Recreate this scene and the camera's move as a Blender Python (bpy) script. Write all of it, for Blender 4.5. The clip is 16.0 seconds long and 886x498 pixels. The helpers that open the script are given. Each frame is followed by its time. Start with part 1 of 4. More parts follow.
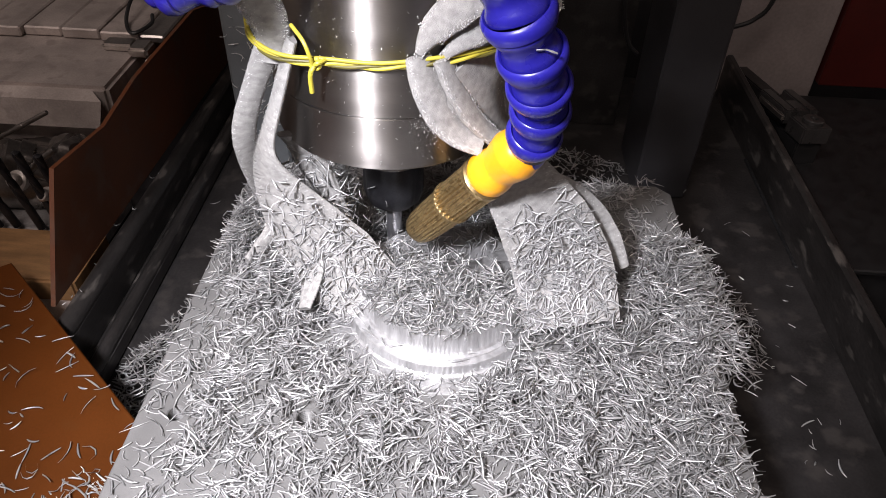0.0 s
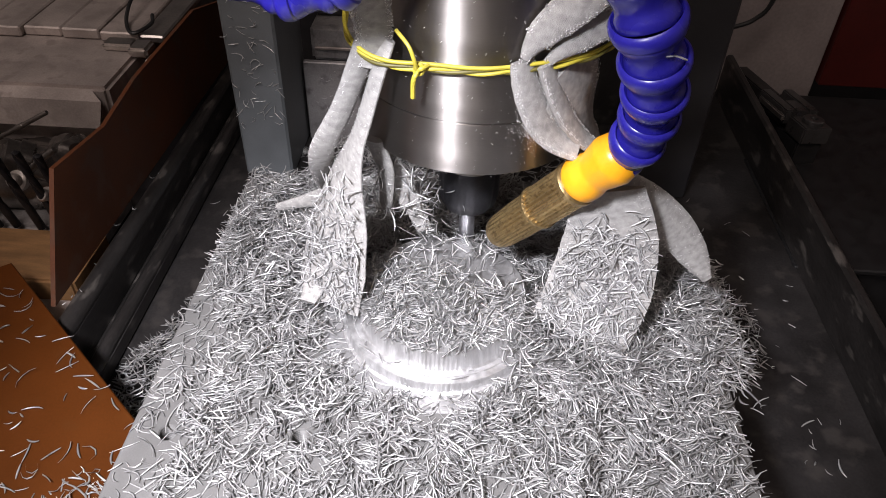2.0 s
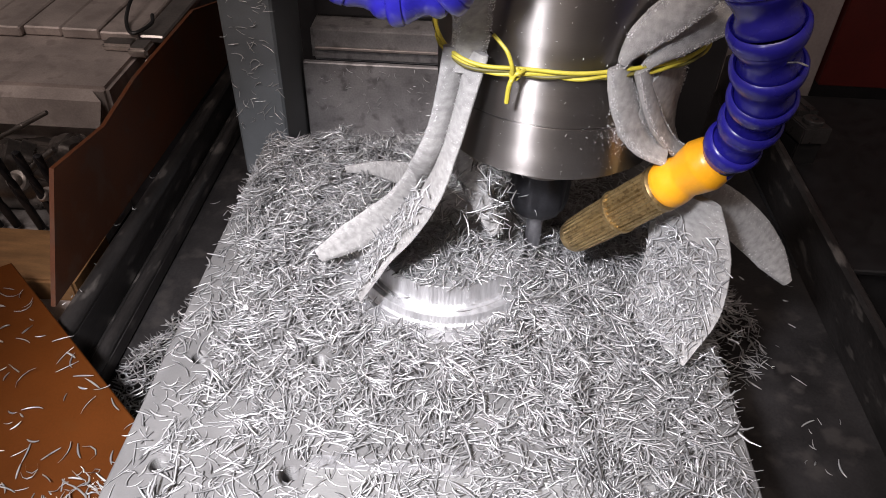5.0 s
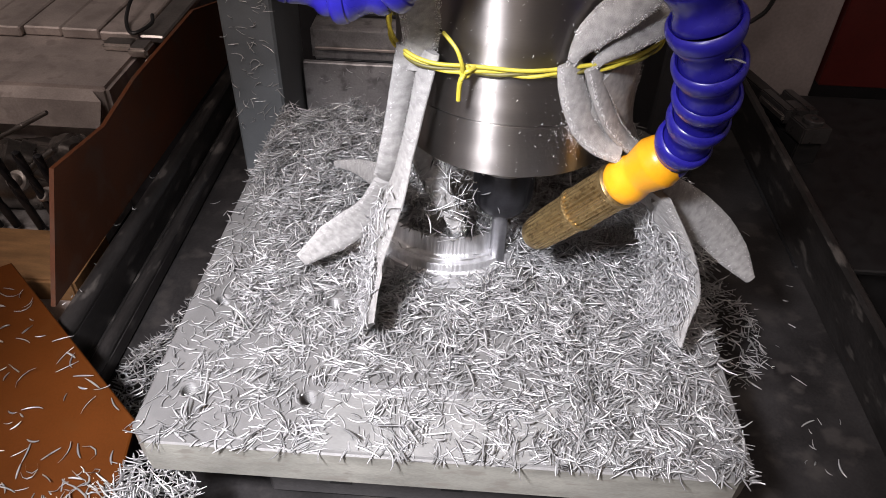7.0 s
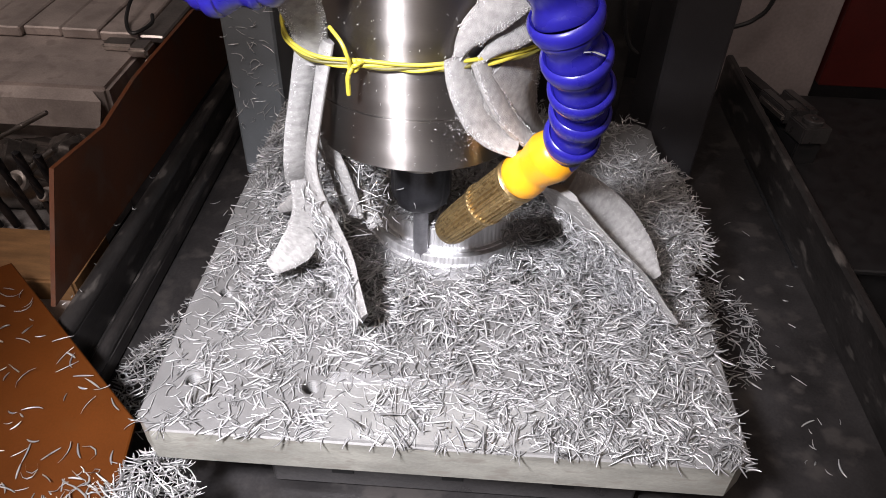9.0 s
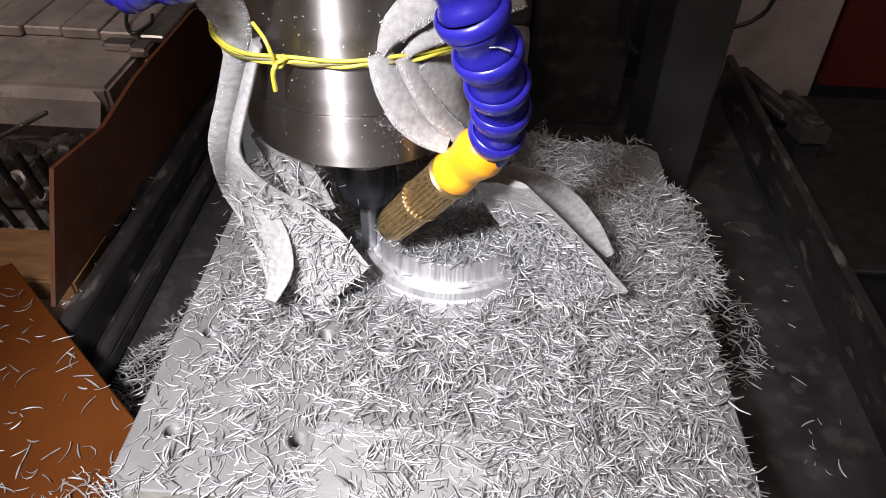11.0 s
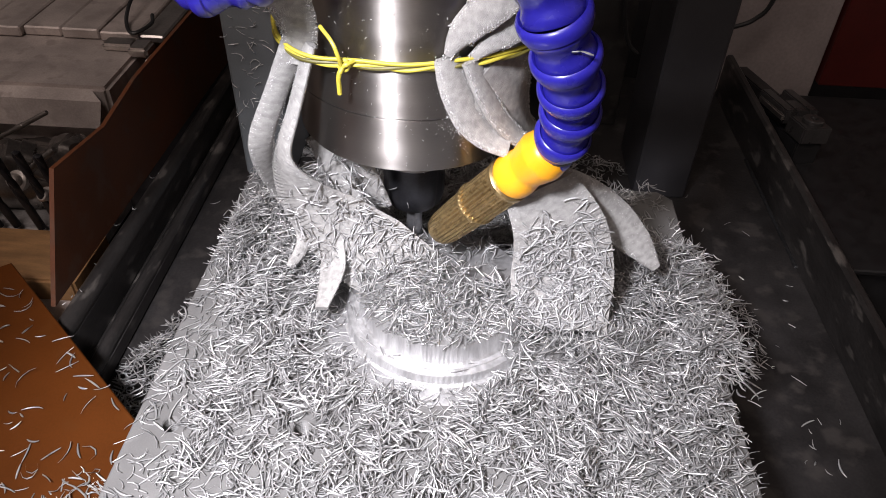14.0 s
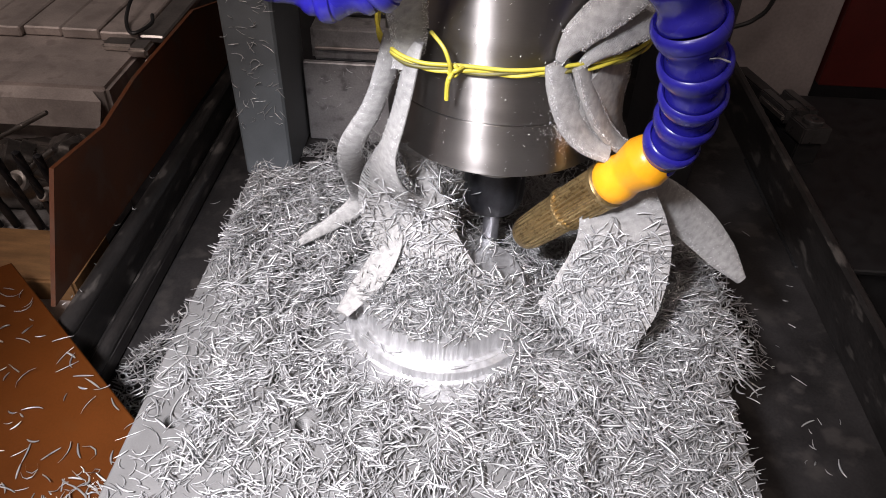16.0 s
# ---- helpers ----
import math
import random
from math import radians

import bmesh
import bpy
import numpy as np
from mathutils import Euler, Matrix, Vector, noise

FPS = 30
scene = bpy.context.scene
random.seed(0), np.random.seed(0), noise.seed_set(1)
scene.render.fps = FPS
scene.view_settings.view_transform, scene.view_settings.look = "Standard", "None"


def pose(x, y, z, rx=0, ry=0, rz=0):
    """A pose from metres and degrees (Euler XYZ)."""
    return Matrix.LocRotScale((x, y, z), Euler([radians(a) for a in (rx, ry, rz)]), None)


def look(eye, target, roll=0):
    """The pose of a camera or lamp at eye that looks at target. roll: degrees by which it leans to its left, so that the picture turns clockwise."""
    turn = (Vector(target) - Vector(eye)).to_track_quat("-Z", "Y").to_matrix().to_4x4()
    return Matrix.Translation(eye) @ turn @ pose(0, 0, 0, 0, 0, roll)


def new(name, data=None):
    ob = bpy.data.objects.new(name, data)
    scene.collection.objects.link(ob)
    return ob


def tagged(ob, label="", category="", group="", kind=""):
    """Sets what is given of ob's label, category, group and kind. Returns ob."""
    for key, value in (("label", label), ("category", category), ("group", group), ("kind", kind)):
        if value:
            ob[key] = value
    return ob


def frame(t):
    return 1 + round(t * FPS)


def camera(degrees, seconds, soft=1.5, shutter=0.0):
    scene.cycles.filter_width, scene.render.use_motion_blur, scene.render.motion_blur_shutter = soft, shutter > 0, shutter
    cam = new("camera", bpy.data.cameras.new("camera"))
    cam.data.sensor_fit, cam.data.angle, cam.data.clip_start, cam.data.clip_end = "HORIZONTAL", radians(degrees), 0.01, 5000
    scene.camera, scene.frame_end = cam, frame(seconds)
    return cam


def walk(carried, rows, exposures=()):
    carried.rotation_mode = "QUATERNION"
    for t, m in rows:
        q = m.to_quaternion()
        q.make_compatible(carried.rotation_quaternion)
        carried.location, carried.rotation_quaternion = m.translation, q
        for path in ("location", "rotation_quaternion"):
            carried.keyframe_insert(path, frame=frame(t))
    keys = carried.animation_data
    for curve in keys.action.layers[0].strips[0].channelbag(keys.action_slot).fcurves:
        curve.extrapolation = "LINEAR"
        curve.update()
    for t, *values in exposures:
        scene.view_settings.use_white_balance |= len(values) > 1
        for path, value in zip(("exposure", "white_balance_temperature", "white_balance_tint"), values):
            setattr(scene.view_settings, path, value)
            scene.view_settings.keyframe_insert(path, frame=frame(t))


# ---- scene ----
# A milling machine seen from close by: z = 0 is the top of the aluminium plate, x runs with the
# spindle's slide, y with the table's slide.

# ---- camera ----
EYE = Vector((0.0, 0.0, 0.285))
cam = camera(63.24, 16.0, soft=0.9)
CAM_POSE = Matrix.Translation(EYE) @ Matrix(((0.99772, -0.05938, 0.03213, 0), (0.06286, 0.64355, -0.76282, 0),
                                             (0.02462, 0.76310, 0.64582, 0), (0, 0, 0, 1)))
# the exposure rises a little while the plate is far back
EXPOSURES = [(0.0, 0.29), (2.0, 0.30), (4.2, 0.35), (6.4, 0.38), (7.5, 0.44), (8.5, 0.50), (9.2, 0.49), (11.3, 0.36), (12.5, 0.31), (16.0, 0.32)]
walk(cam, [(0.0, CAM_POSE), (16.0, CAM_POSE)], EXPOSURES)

# the tool circles the boss: (seconds, slide of the spindle in x, slide of the table in y), in mm
SLIDES = [(0, 0.0, 0.0), (0.5, 9.2, -6.2), (1, 19.0, -10.3), (1.5, 30.8, -12.0), (2, 42.0, -11.0), (2.5, 53.0, -7.3),
          (3, 62.9, -1.0), (3.5, 70.4, 6.7), (4.2, 76.9, 18.1), (4.9, 80.7, 33.0), (5.6, 79.4, 49.0), (6.3, 72.9, 65.0),
          (7, 60.8, 77.5), (7.5, 51.7, 82.6), (8, 40.4, 86.0), (8.5, 27.7, 86.6), (9.2, 10.7, 81.9), (10.2, -8.5, 67.5),
          (11.3, -16.2, 47.3), (12, -16.6, 31.5), (12.5, -13.1, 19.4), (13, -7.2, 8.5), (13.5, 1.0, 0.2), (14, 11.6, -6.4),
          (14.5, 22.0, -9.9), (15, 32.7, -11.2), (15.5, 44.6, -9.1), (16, 55.9, -4.4)]
SPINDLE_X, SPINDLE_Y = -0.0425, 0.328      # the spindle's axis at 0 s
BOSS_X, BOSS_Y = -0.0109, 0.2898           # the boss's middle on the plate at 0 s

# ---- light ----
world = bpy.data.worlds.new("world")
scene.world = world
world.use_nodes = True
world.node_tree.nodes["Background"].inputs[0].default_value = (0.75, 0.8, 1.0, 1)
world.node_tree.nodes["Background"].inputs[1].default_value = 0.125
lamp = new("work_light", bpy.data.lights.new("work_light", "SPOT"))
lamp.data.energy = 24.0
lamp.data.color = (0.985, 0.962, 1.035)
lamp.data.shadow_soft_size = 0.03
lamp.data.spot_size, lamp.data.spot_blend = radians(56), 1.0
lamp.matrix_world = look((-0.15, -0.05, 0.42), (-0.045, 0.222, 0.0))
# Fill lamp added out of view to lift the bench and the shadows.
fill_lamp = new("fill_light", bpy.data.lights.new("fill_light", "AREA"))
fill_lamp.data.shape, fill_lamp.data.size, fill_lamp.data.size_y = "RECTANGLE", 1.1, 0.3
fill_lamp.data.energy = 21.0
fill_lamp.data.color = (1.0, 0.85, 0.79)
fill_lamp.matrix_world = look((-0.42, -0.55, 1.74), (-0.10, 0.4, 0.0))


# ---- materials ----
def material(name, base, rough=0.5, metal=0.0, vary=0.12, scale=60.0, fine=900.0, bump=0.15, bump_scale=700.0, second=None,
             amount=0.5, stretch=(1, 1, 1), coat=0.0, spec=0.5, per_piece=0.0, brushed=0.0, space="Object"):
    """A surface with blotches and grain at two scales, uneven gloss and fine relief."""
    mat = bpy.data.materials.new(name)
    mat.use_nodes = True
    nt = mat.node_tree
    n, link = nt.nodes, nt.links.new
    bsdf = n["Principled BSDF"]
    coord = n.new("ShaderNodeTexCoord")
    mapping = n.new("ShaderNodeMapping")
    mapping.inputs["Scale"].default_value = stretch
    link(coord.outputs[space], mapping.inputs[0])

    def noise_node(s, detail=4.0):
        t = n.new("ShaderNodeTexNoise")
        t.inputs["Scale"].default_value, t.inputs["Detail"].default_value = s, detail
        link(mapping.outputs[0], t.inputs["Vector"])
        return t
    big, small, relief = noise_node(scale), noise_node(fine, 2.0), noise_node(bump_scale, 3.0)
    ramp = n.new("ShaderNodeValToRGB")
    dark = [c * (1 - vary * 1.6) for c in base]
    light = [min(1.0, c * (1 + vary)) for c in base]
    ramp.color_ramp.elements[0].position, ramp.color_ramp.elements[1].position = 0.3, 0.7
    ramp.color_ramp.elements[0].color, ramp.color_ramp.elements[1].color = (*dark, 1), (*light, 1)
    link(big.outputs[0], ramp.inputs[0])
    mix = n.new("ShaderNodeMix")
    mix.data_type, mix.blend_type = "RGBA", "MULTIPLY"
    mix.inputs["Factor"].default_value = 1.0
    grain = n.new("ShaderNodeMapRange")
    grain.inputs["From Min"].default_value, grain.inputs["From Max"].default_value = 0.3, 0.7
    grain.inputs["To Min"].default_value, grain.inputs["To Max"].default_value = 1 - vary, 1.0
    link(small.outputs[0], grain.inputs[0])
    link(ramp.outputs[0], mix.inputs["A"])
    link(grain.outputs[0], mix.inputs["B"])
    out = mix.outputs["Result"]
    if second:
        spots = noise_node(scale * 2.3, 6.0)
        mask = n.new("ShaderNodeMapRange")
        mask.inputs["From Min"].default_value, mask.inputs["From Max"].default_value = 0.62 - 0.25 * amount, 0.72 - 0.2 * amount
        link(spots.outputs[0], mask.inputs[0])
        over = n.new("ShaderNodeMix")
        over.data_type = "RGBA"
        over.inputs["B"].default_value = (*second, 1)
        link(mask.outputs[0], over.inputs["Factor"])
        link(out, over.inputs["A"])
        out = over.outputs["Result"]
    if per_piece:
        geo = n.new("ShaderNodeNewGeometry")
        isl = n.new("ShaderNodeMapRange")
        isl.inputs["To Min"].default_value, isl.inputs["To Max"].default_value = 1 - per_piece, 1.0
        link(geo.outputs["Random Per Island"], isl.inputs[0])
        tint = n.new("ShaderNodeMix")
        tint.data_type, tint.blend_type = "RGBA", "MULTIPLY"
        tint.inputs["Factor"].default_value = 1.0
        link(out, tint.inputs["A"])
        link(isl.outputs[0], tint.inputs["B"])
        out = tint.outputs["Result"]
    link(out, bsdf.inputs["Base Color"])
    gloss = n.new("ShaderNodeMapRange")
    gloss.inputs["To Min"].default_value, gloss.inputs["To Max"].default_value = max(0.02, rough - 0.12), min(1.0, rough + 0.12)
    link(big.outputs[0], gloss.inputs[0])
    link(gloss.outputs[0], bsdf.inputs["Roughness"])
    bsdf.inputs["Metallic"].default_value = metal
    if brushed:
        tangent = n.new("ShaderNodeTangent")
        tangent.direction_type, tangent.axis = "RADIAL", "Z"
        link(tangent.outputs[0], bsdf.inputs["Tangent"])
        bsdf.inputs["Anisotropic"].default_value = brushed
        bsdf.inputs["Anisotropic Rotation"].default_value = 0.25
    bsdf.inputs["Coat Weight"].default_value = coat
    bsdf.inputs["Specular IOR Level"].default_value = spec
    if bump:
        b = n.new("ShaderNodeBump")
        b.inputs["Strength"].default_value, b.inputs["Distance"].default_value = bump, 0.0006
        link(relief.outputs[0], b.inputs["Height"])
        link(b.outputs[0], bsdf.inputs["Normal"])
    return mat


CHIP = material("aluminium_chip", (0.75, 0.75, 0.75), 0.32, 0.50, 0.1, 300, 2500, 0.1, per_piece=0.60)
# Less metallic copy of the chip metal, so that chips on felt look lit.
FELT_CHIP = material("lit_aluminium_chip", (0.72, 0.72, 0.725), 0.36, 0.4, 0.1, 300, 2500, 0.1, per_piece=0.45)
PLATE = material("milled_aluminium", (0.218, 0.216, 0.212), 0.5, 0.3, 0.12, 40, 1500, 0.12, 1200, second=(0.185, 0.184, 0.180), amount=0.35)
EDGE = material("sawn_aluminium", (0.40, 0.395, 0.35), 0.48, 0.35, 0.16, 60, 1200, 0.2, 500, second=(0.30, 0.285, 0.25), amount=0.3, stretch=(0.5, 1, 1.6))
LAND = material("bright_machined_aluminium", (0.36, 0.36, 0.35), 0.42, 0.45, 0.10, 60, 1500, 0.12, 900, stretch=(0.3, 1, 1))
GREASE = material("greasy_dark_steel", (0.10, 0.095, 0.095), 0.3, 0.5, 0.2, 30, 500, 0.15)
TRACK = material("ring_milled_aluminium", (0.40, 0.40, 0.405), 0.38, 0.5, 0.14, 70, 900, 0.3, 420, brushed=0.7)
BOSS = material("fresh_cut_aluminium", (0.80, 0.80, 0.81), 0.40, 0.85, 0.12, 90, 900, 0.15, 420, stretch=(3, 3, 0.3))
STEEL = material("ground_steel", (0.33, 0.31, 0.295), 0.37, 0.97, 0.05, 12, 800, 0.05, 500, stretch=(0.4, 0.4, 9), brushed=1.0)
NUT = material("black_oxide_steel", (0.035, 0.035, 0.04), 0.38, 0.6, 0.2, 120, 900, 0.1)
CARBIDE = material("carbide", (0.36, 0.36, 0.38), 0.42, 0.9, 0.1, 200, 900, 0.1)
BRASS = material("worn_brass", (0.44, 0.32, 0.15), 0.38, 0.85, 0.15, 200, 1200, 0.2, second=(0.22, 0.15, 0.065), amount=0.4)
BLUE = material("blue_plastic", (0.022, 0.018, 0.30), 0.28, 0.0, 0.12, 60, 700, 0.06, spec=0.55)
ORANGE = material("orange_plastic", (0.95, 0.42, 0.015), 0.35, 0.0, 0.06, 60, 700, 0.05)
FELT = material("grey_felt", (0.42, 0.412, 0.40), 0.95, 0.0, 0.18, 260, 2600, 0.8, 2300, space="UV")
YELLOW = material("yellow_insulation", (0.62, 0.53, 0.06), 0.45, 0.0, 0.12, 120, 900, 0.05)
OLIVE = material("dark_wire_insulation", (0.16, 0.14, 0.03), 0.45, 0.0, 0.2, 120, 900, 0.05)
TRAY = material("oily_black_paint", (0.029, 0.027, 0.027), 0.45, 0.0, 0.3, 25, 600, 0.25, 300, second=(0.044, 0.040, 0.038), amount=0.3, spec=0.35)
RIM = material("dusty_black_paint", (0.036, 0.033, 0.032), 0.36, 0.0, 0.3, 45, 700, 0.3, 300, second=(0.105, 0.095, 0.088), amount=0.22, stretch=(1, 0.35, 1))
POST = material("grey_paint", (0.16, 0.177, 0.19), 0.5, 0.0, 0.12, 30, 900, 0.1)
COVER = material("scuffed_steel_sheet", (0.40, 0.385, 0.385), 0.42, 0.35, 0.2, 35, 600, 0.2, second=(0.20, 0.19, 0.19), amount=0.3)
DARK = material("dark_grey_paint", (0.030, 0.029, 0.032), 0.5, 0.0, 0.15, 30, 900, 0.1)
RUST = material("orange_paint", (0.085, 0.0225, 0.0022), 0.6, 0.0, 0.10, 22, 700, 0.12, second=(0.08, 0.023, 0.003), amount=0.1, spec=0.15)
# The side panel's orange paint in a brown tone that carries its shade.
BROWN = material("shaded_orange_paint", (0.125, 0.038, 0.012), 0.55, 0.0, 0.18, 22, 700, 0.12, second=(0.10, 0.045, 0.025), amount=0.3)
# Near-white: the glint of dust and stuck chips is put into the colour.
GLITTER = material("near_white_glints", (0.95, 0.95, 0.95), 0.3, 0.5, 0.05, 300, 2500, 0.0)
IRON = material("greasy_iron", (0.43, 0.375, 0.35), 0.45, 0.35, 0.16, 35, 700, 0.2, second=(0.30, 0.26, 0.24), amount=0.3)
BRIGHT = material("bare_steel", (0.6, 0.56, 0.53), 0.34, 0.95, 0.15, 40, 600, 0.1)
SHINY = material("worn_shiny_casting", (0.19, 0.175, 0.165), 0.30, 0.9, 0.2, 35, 600, 0.2)
WOOD = material("worn_wood", (0.27, 0.145, 0.06), 0.65, 0.0, 0.2, 30, 400, 0.2, stretch=(1, 6, 1))
WALL = material("bounce_wall_paint", (0.72, 0.68, 0.66), 0.6, 0.0, 0.08, 6, 200, 0.1)
WHITE = material("grey_white_paint", (0.36, 0.31, 0.30), 0.5, 0.0, 0.15, 15, 300, 0.1)
RED = material("red_paint", (0.075, 0.007, 0.005), 0.45, 0.0, 0.15, 15, 300, 0.1)
BLACK = material("black_rubber", (0.015, 0.015, 0.016), 0.5, 0.0, 0.2, 80, 600, 0.1)


# ---- tools of this script ----
def mesh_object(name, bm, mat, parent=None, label="", smooth=False):
    me = bpy.data.meshes.new(name)
    bmesh.ops.recalc_face_normals(bm, faces=bm.faces)
    bm.to_mesh(me)
    bm.free()
    me.materials.append(mat)
    if smooth:
        me.polygons.foreach_set("use_smooth", [True] * len(me.polygons))
        me.set_sharp_from_angle(angle=radians(38))
    ob = new(name, me)
    if parent:
        ob.parent = parent
    if label:
        ob["label"] = label
    return ob


def part(name, bm, mat, parent, label="", smooth=False):
    return mesh_object(name, bm, mat, parent, label, smooth)


def box(bm, lo, hi, bevel=0.0, turn=None, segments=1):
    lo, hi = Vector(lo), Vector(hi)
    r = bmesh.ops.create_cube(bm, size=1.0)
    mid, size = (lo + hi) / 2, hi - lo
    for v in r["verts"]:
        v.co = Vector((v.co.x * size.x, v.co.y * size.y, v.co.z * size.z))
    if bevel:
        edges = list({e for v in r["verts"] for e in v.link_edges})
        r2 = bmesh.ops.bevel(bm, geom=edges, offset=bevel, segments=segments, affect="EDGES", clamp_overlap=True)
        verts = list({v for f in r2["faces"] for v in f.verts} | {v for v in r["verts"] if v.is_valid})
        island = set(verts)
        for v in list(island):
            for e in v.link_edges:
                island.add(e.other_vert(v))
        verts = list(island)
    else:
        verts = r["verts"]
    m = Matrix.Translation(mid) @ (turn or Matrix.Identity(4))
    for v in verts:
        v.co = m @ v.co
    return bm


def lathe(bm, profile, n=48, m=None, squash=None):
    """Turns (radius, height) pairs about z."""
    m = m or Matrix.Identity(4)
    rings = []
    for r, z in profile:
        if r < 1e-6:
            rings.append([bm.verts.new(m @ Vector((0, 0, z)))])
        else:
            rings.append([bm.verts.new(m @ Vector((r * (squash(k, n, z) if squash else 1) * math.cos(2 * math.pi * k / n),
                                                   r * (squash(k, n, z) if squash else 1) * math.sin(2 * math.pi * k / n), z))) for k in range(n)])
    for a, b in zip(rings, rings[1:]):
        if len(a) == 1 and len(b) == 1:
            continue
        for k in range(n):
            quad = [a[k % len(a)], a[(k + 1) % len(a)], b[(k + 1) % len(b)], b[k % len(b)]]
            bm.faces.new(list(dict.fromkeys(quad)))
    return bm


def along(a, b):
    """A pose at a whose z axis points to b."""
    d = Vector(b) - Vector(a)
    return Matrix.Translation(a) @ d.to_track_quat("Z", "Y").to_matrix().to_4x4()


def tube(bm, points, radius, n=10, taper=None):
    """A round bar along points."""
    pts = [Vector(p) for p in points]
    rings, up = [], Vector((0.13, 0.31, 0.94))
    for i, p in enumerate(pts):
        d = (pts[min(i + 1, len(pts) - 1)] - pts[max(i - 1, 0)]).normalized()
        u = d.cross(up).normalized()
        w = u.cross(d).normalized()
        r = radius * (taper(i / (len(pts) - 1)) if taper else 1)
        rings.append([bm.verts.new(p + r * (math.cos(2 * math.pi * k / n) * u + math.sin(2 * math.pi * k / n) * w)) for k in range(n)])
    for a, b in zip(rings, rings[1:]):
        for k in range(n):
            bm.faces.new((a[k], a[(k + 1) % n], b[(k + 1) % n], b[k]))
    bm.faces.new(rings[0])
    bm.faces.new(rings[-1])
    return bm


def spline(points, steps):
    """Catmull-Rom through the points."""
    p = [Vector(q) for q in points]
    p = [2 * p[0] - p[1]] + p + [2 * p[-1] - p[-2]]
    out = []
    for i in range(1, len(p) - 2):
        for s in range(steps):
            t = s / steps
            out.append(0.5 * (2 * p[i] + (p[i + 1] - p[i - 1]) * t + (2 * p[i - 1] - 5 * p[i] + 4 * p[i + 1] - p[i + 2]) * t * t
                              + (3 * p[i] - p[i - 1] - 3 * p[i + 1] + p[i + 2]) * t ** 3))
    return out + [p[-2]]


def prism(bm, outline, z0, z1, top_bevel=0.0):
    """An upright block over a convex outline."""
    mid = Vector((sum(p[0] for p in outline) / len(outline), sum(p[1] for p in outline) / len(outline)))
    low = [bm.verts.new((x, y, z0)) for x, y in outline]
    high = [bm.verts.new((x, y, z1 - top_bevel)) for x, y in outline]
    rings = [low, high]
    if top_bevel:
        rings.append([bm.verts.new((*(Vector(p) + (mid - Vector(p)).normalized() * top_bevel * 1.4), z1)) for p in outline])
    n = len(outline)
    for a, b in zip(rings, rings[1:]):
        for k in range(n):
            bm.faces.new((a[k], a[(k + 1) % n], b[(k + 1) % n], b[k]))
    bm.faces.new(low)
    bm.faces.new(rings[-1])
    return bm


def empty(name, label, category, at=(0, 0, 0), group=""):
    ob = new(name)
    ob.location = at
    ob.empty_display_size = 0.02
    return tagged(ob, label, category, group)


RNG = np.random.default_rng(7)


def smooth_noise(x, y, scale, seed):
    """A cheap field of bumps in 0..1."""
    r = np.random.default_rng(seed)
    out = 0
    for k in range(7):
        a, ph, f = r.uniform(0, 2 * np.pi), r.uniform(0, 2 * np.pi), scale * r.uniform(0.5, 1.8)
        out = out + np.sin((x * np.cos(a) + y * np.sin(a)) * f + ph)
    return np.clip(0.5 + out / 7, 0, 1)


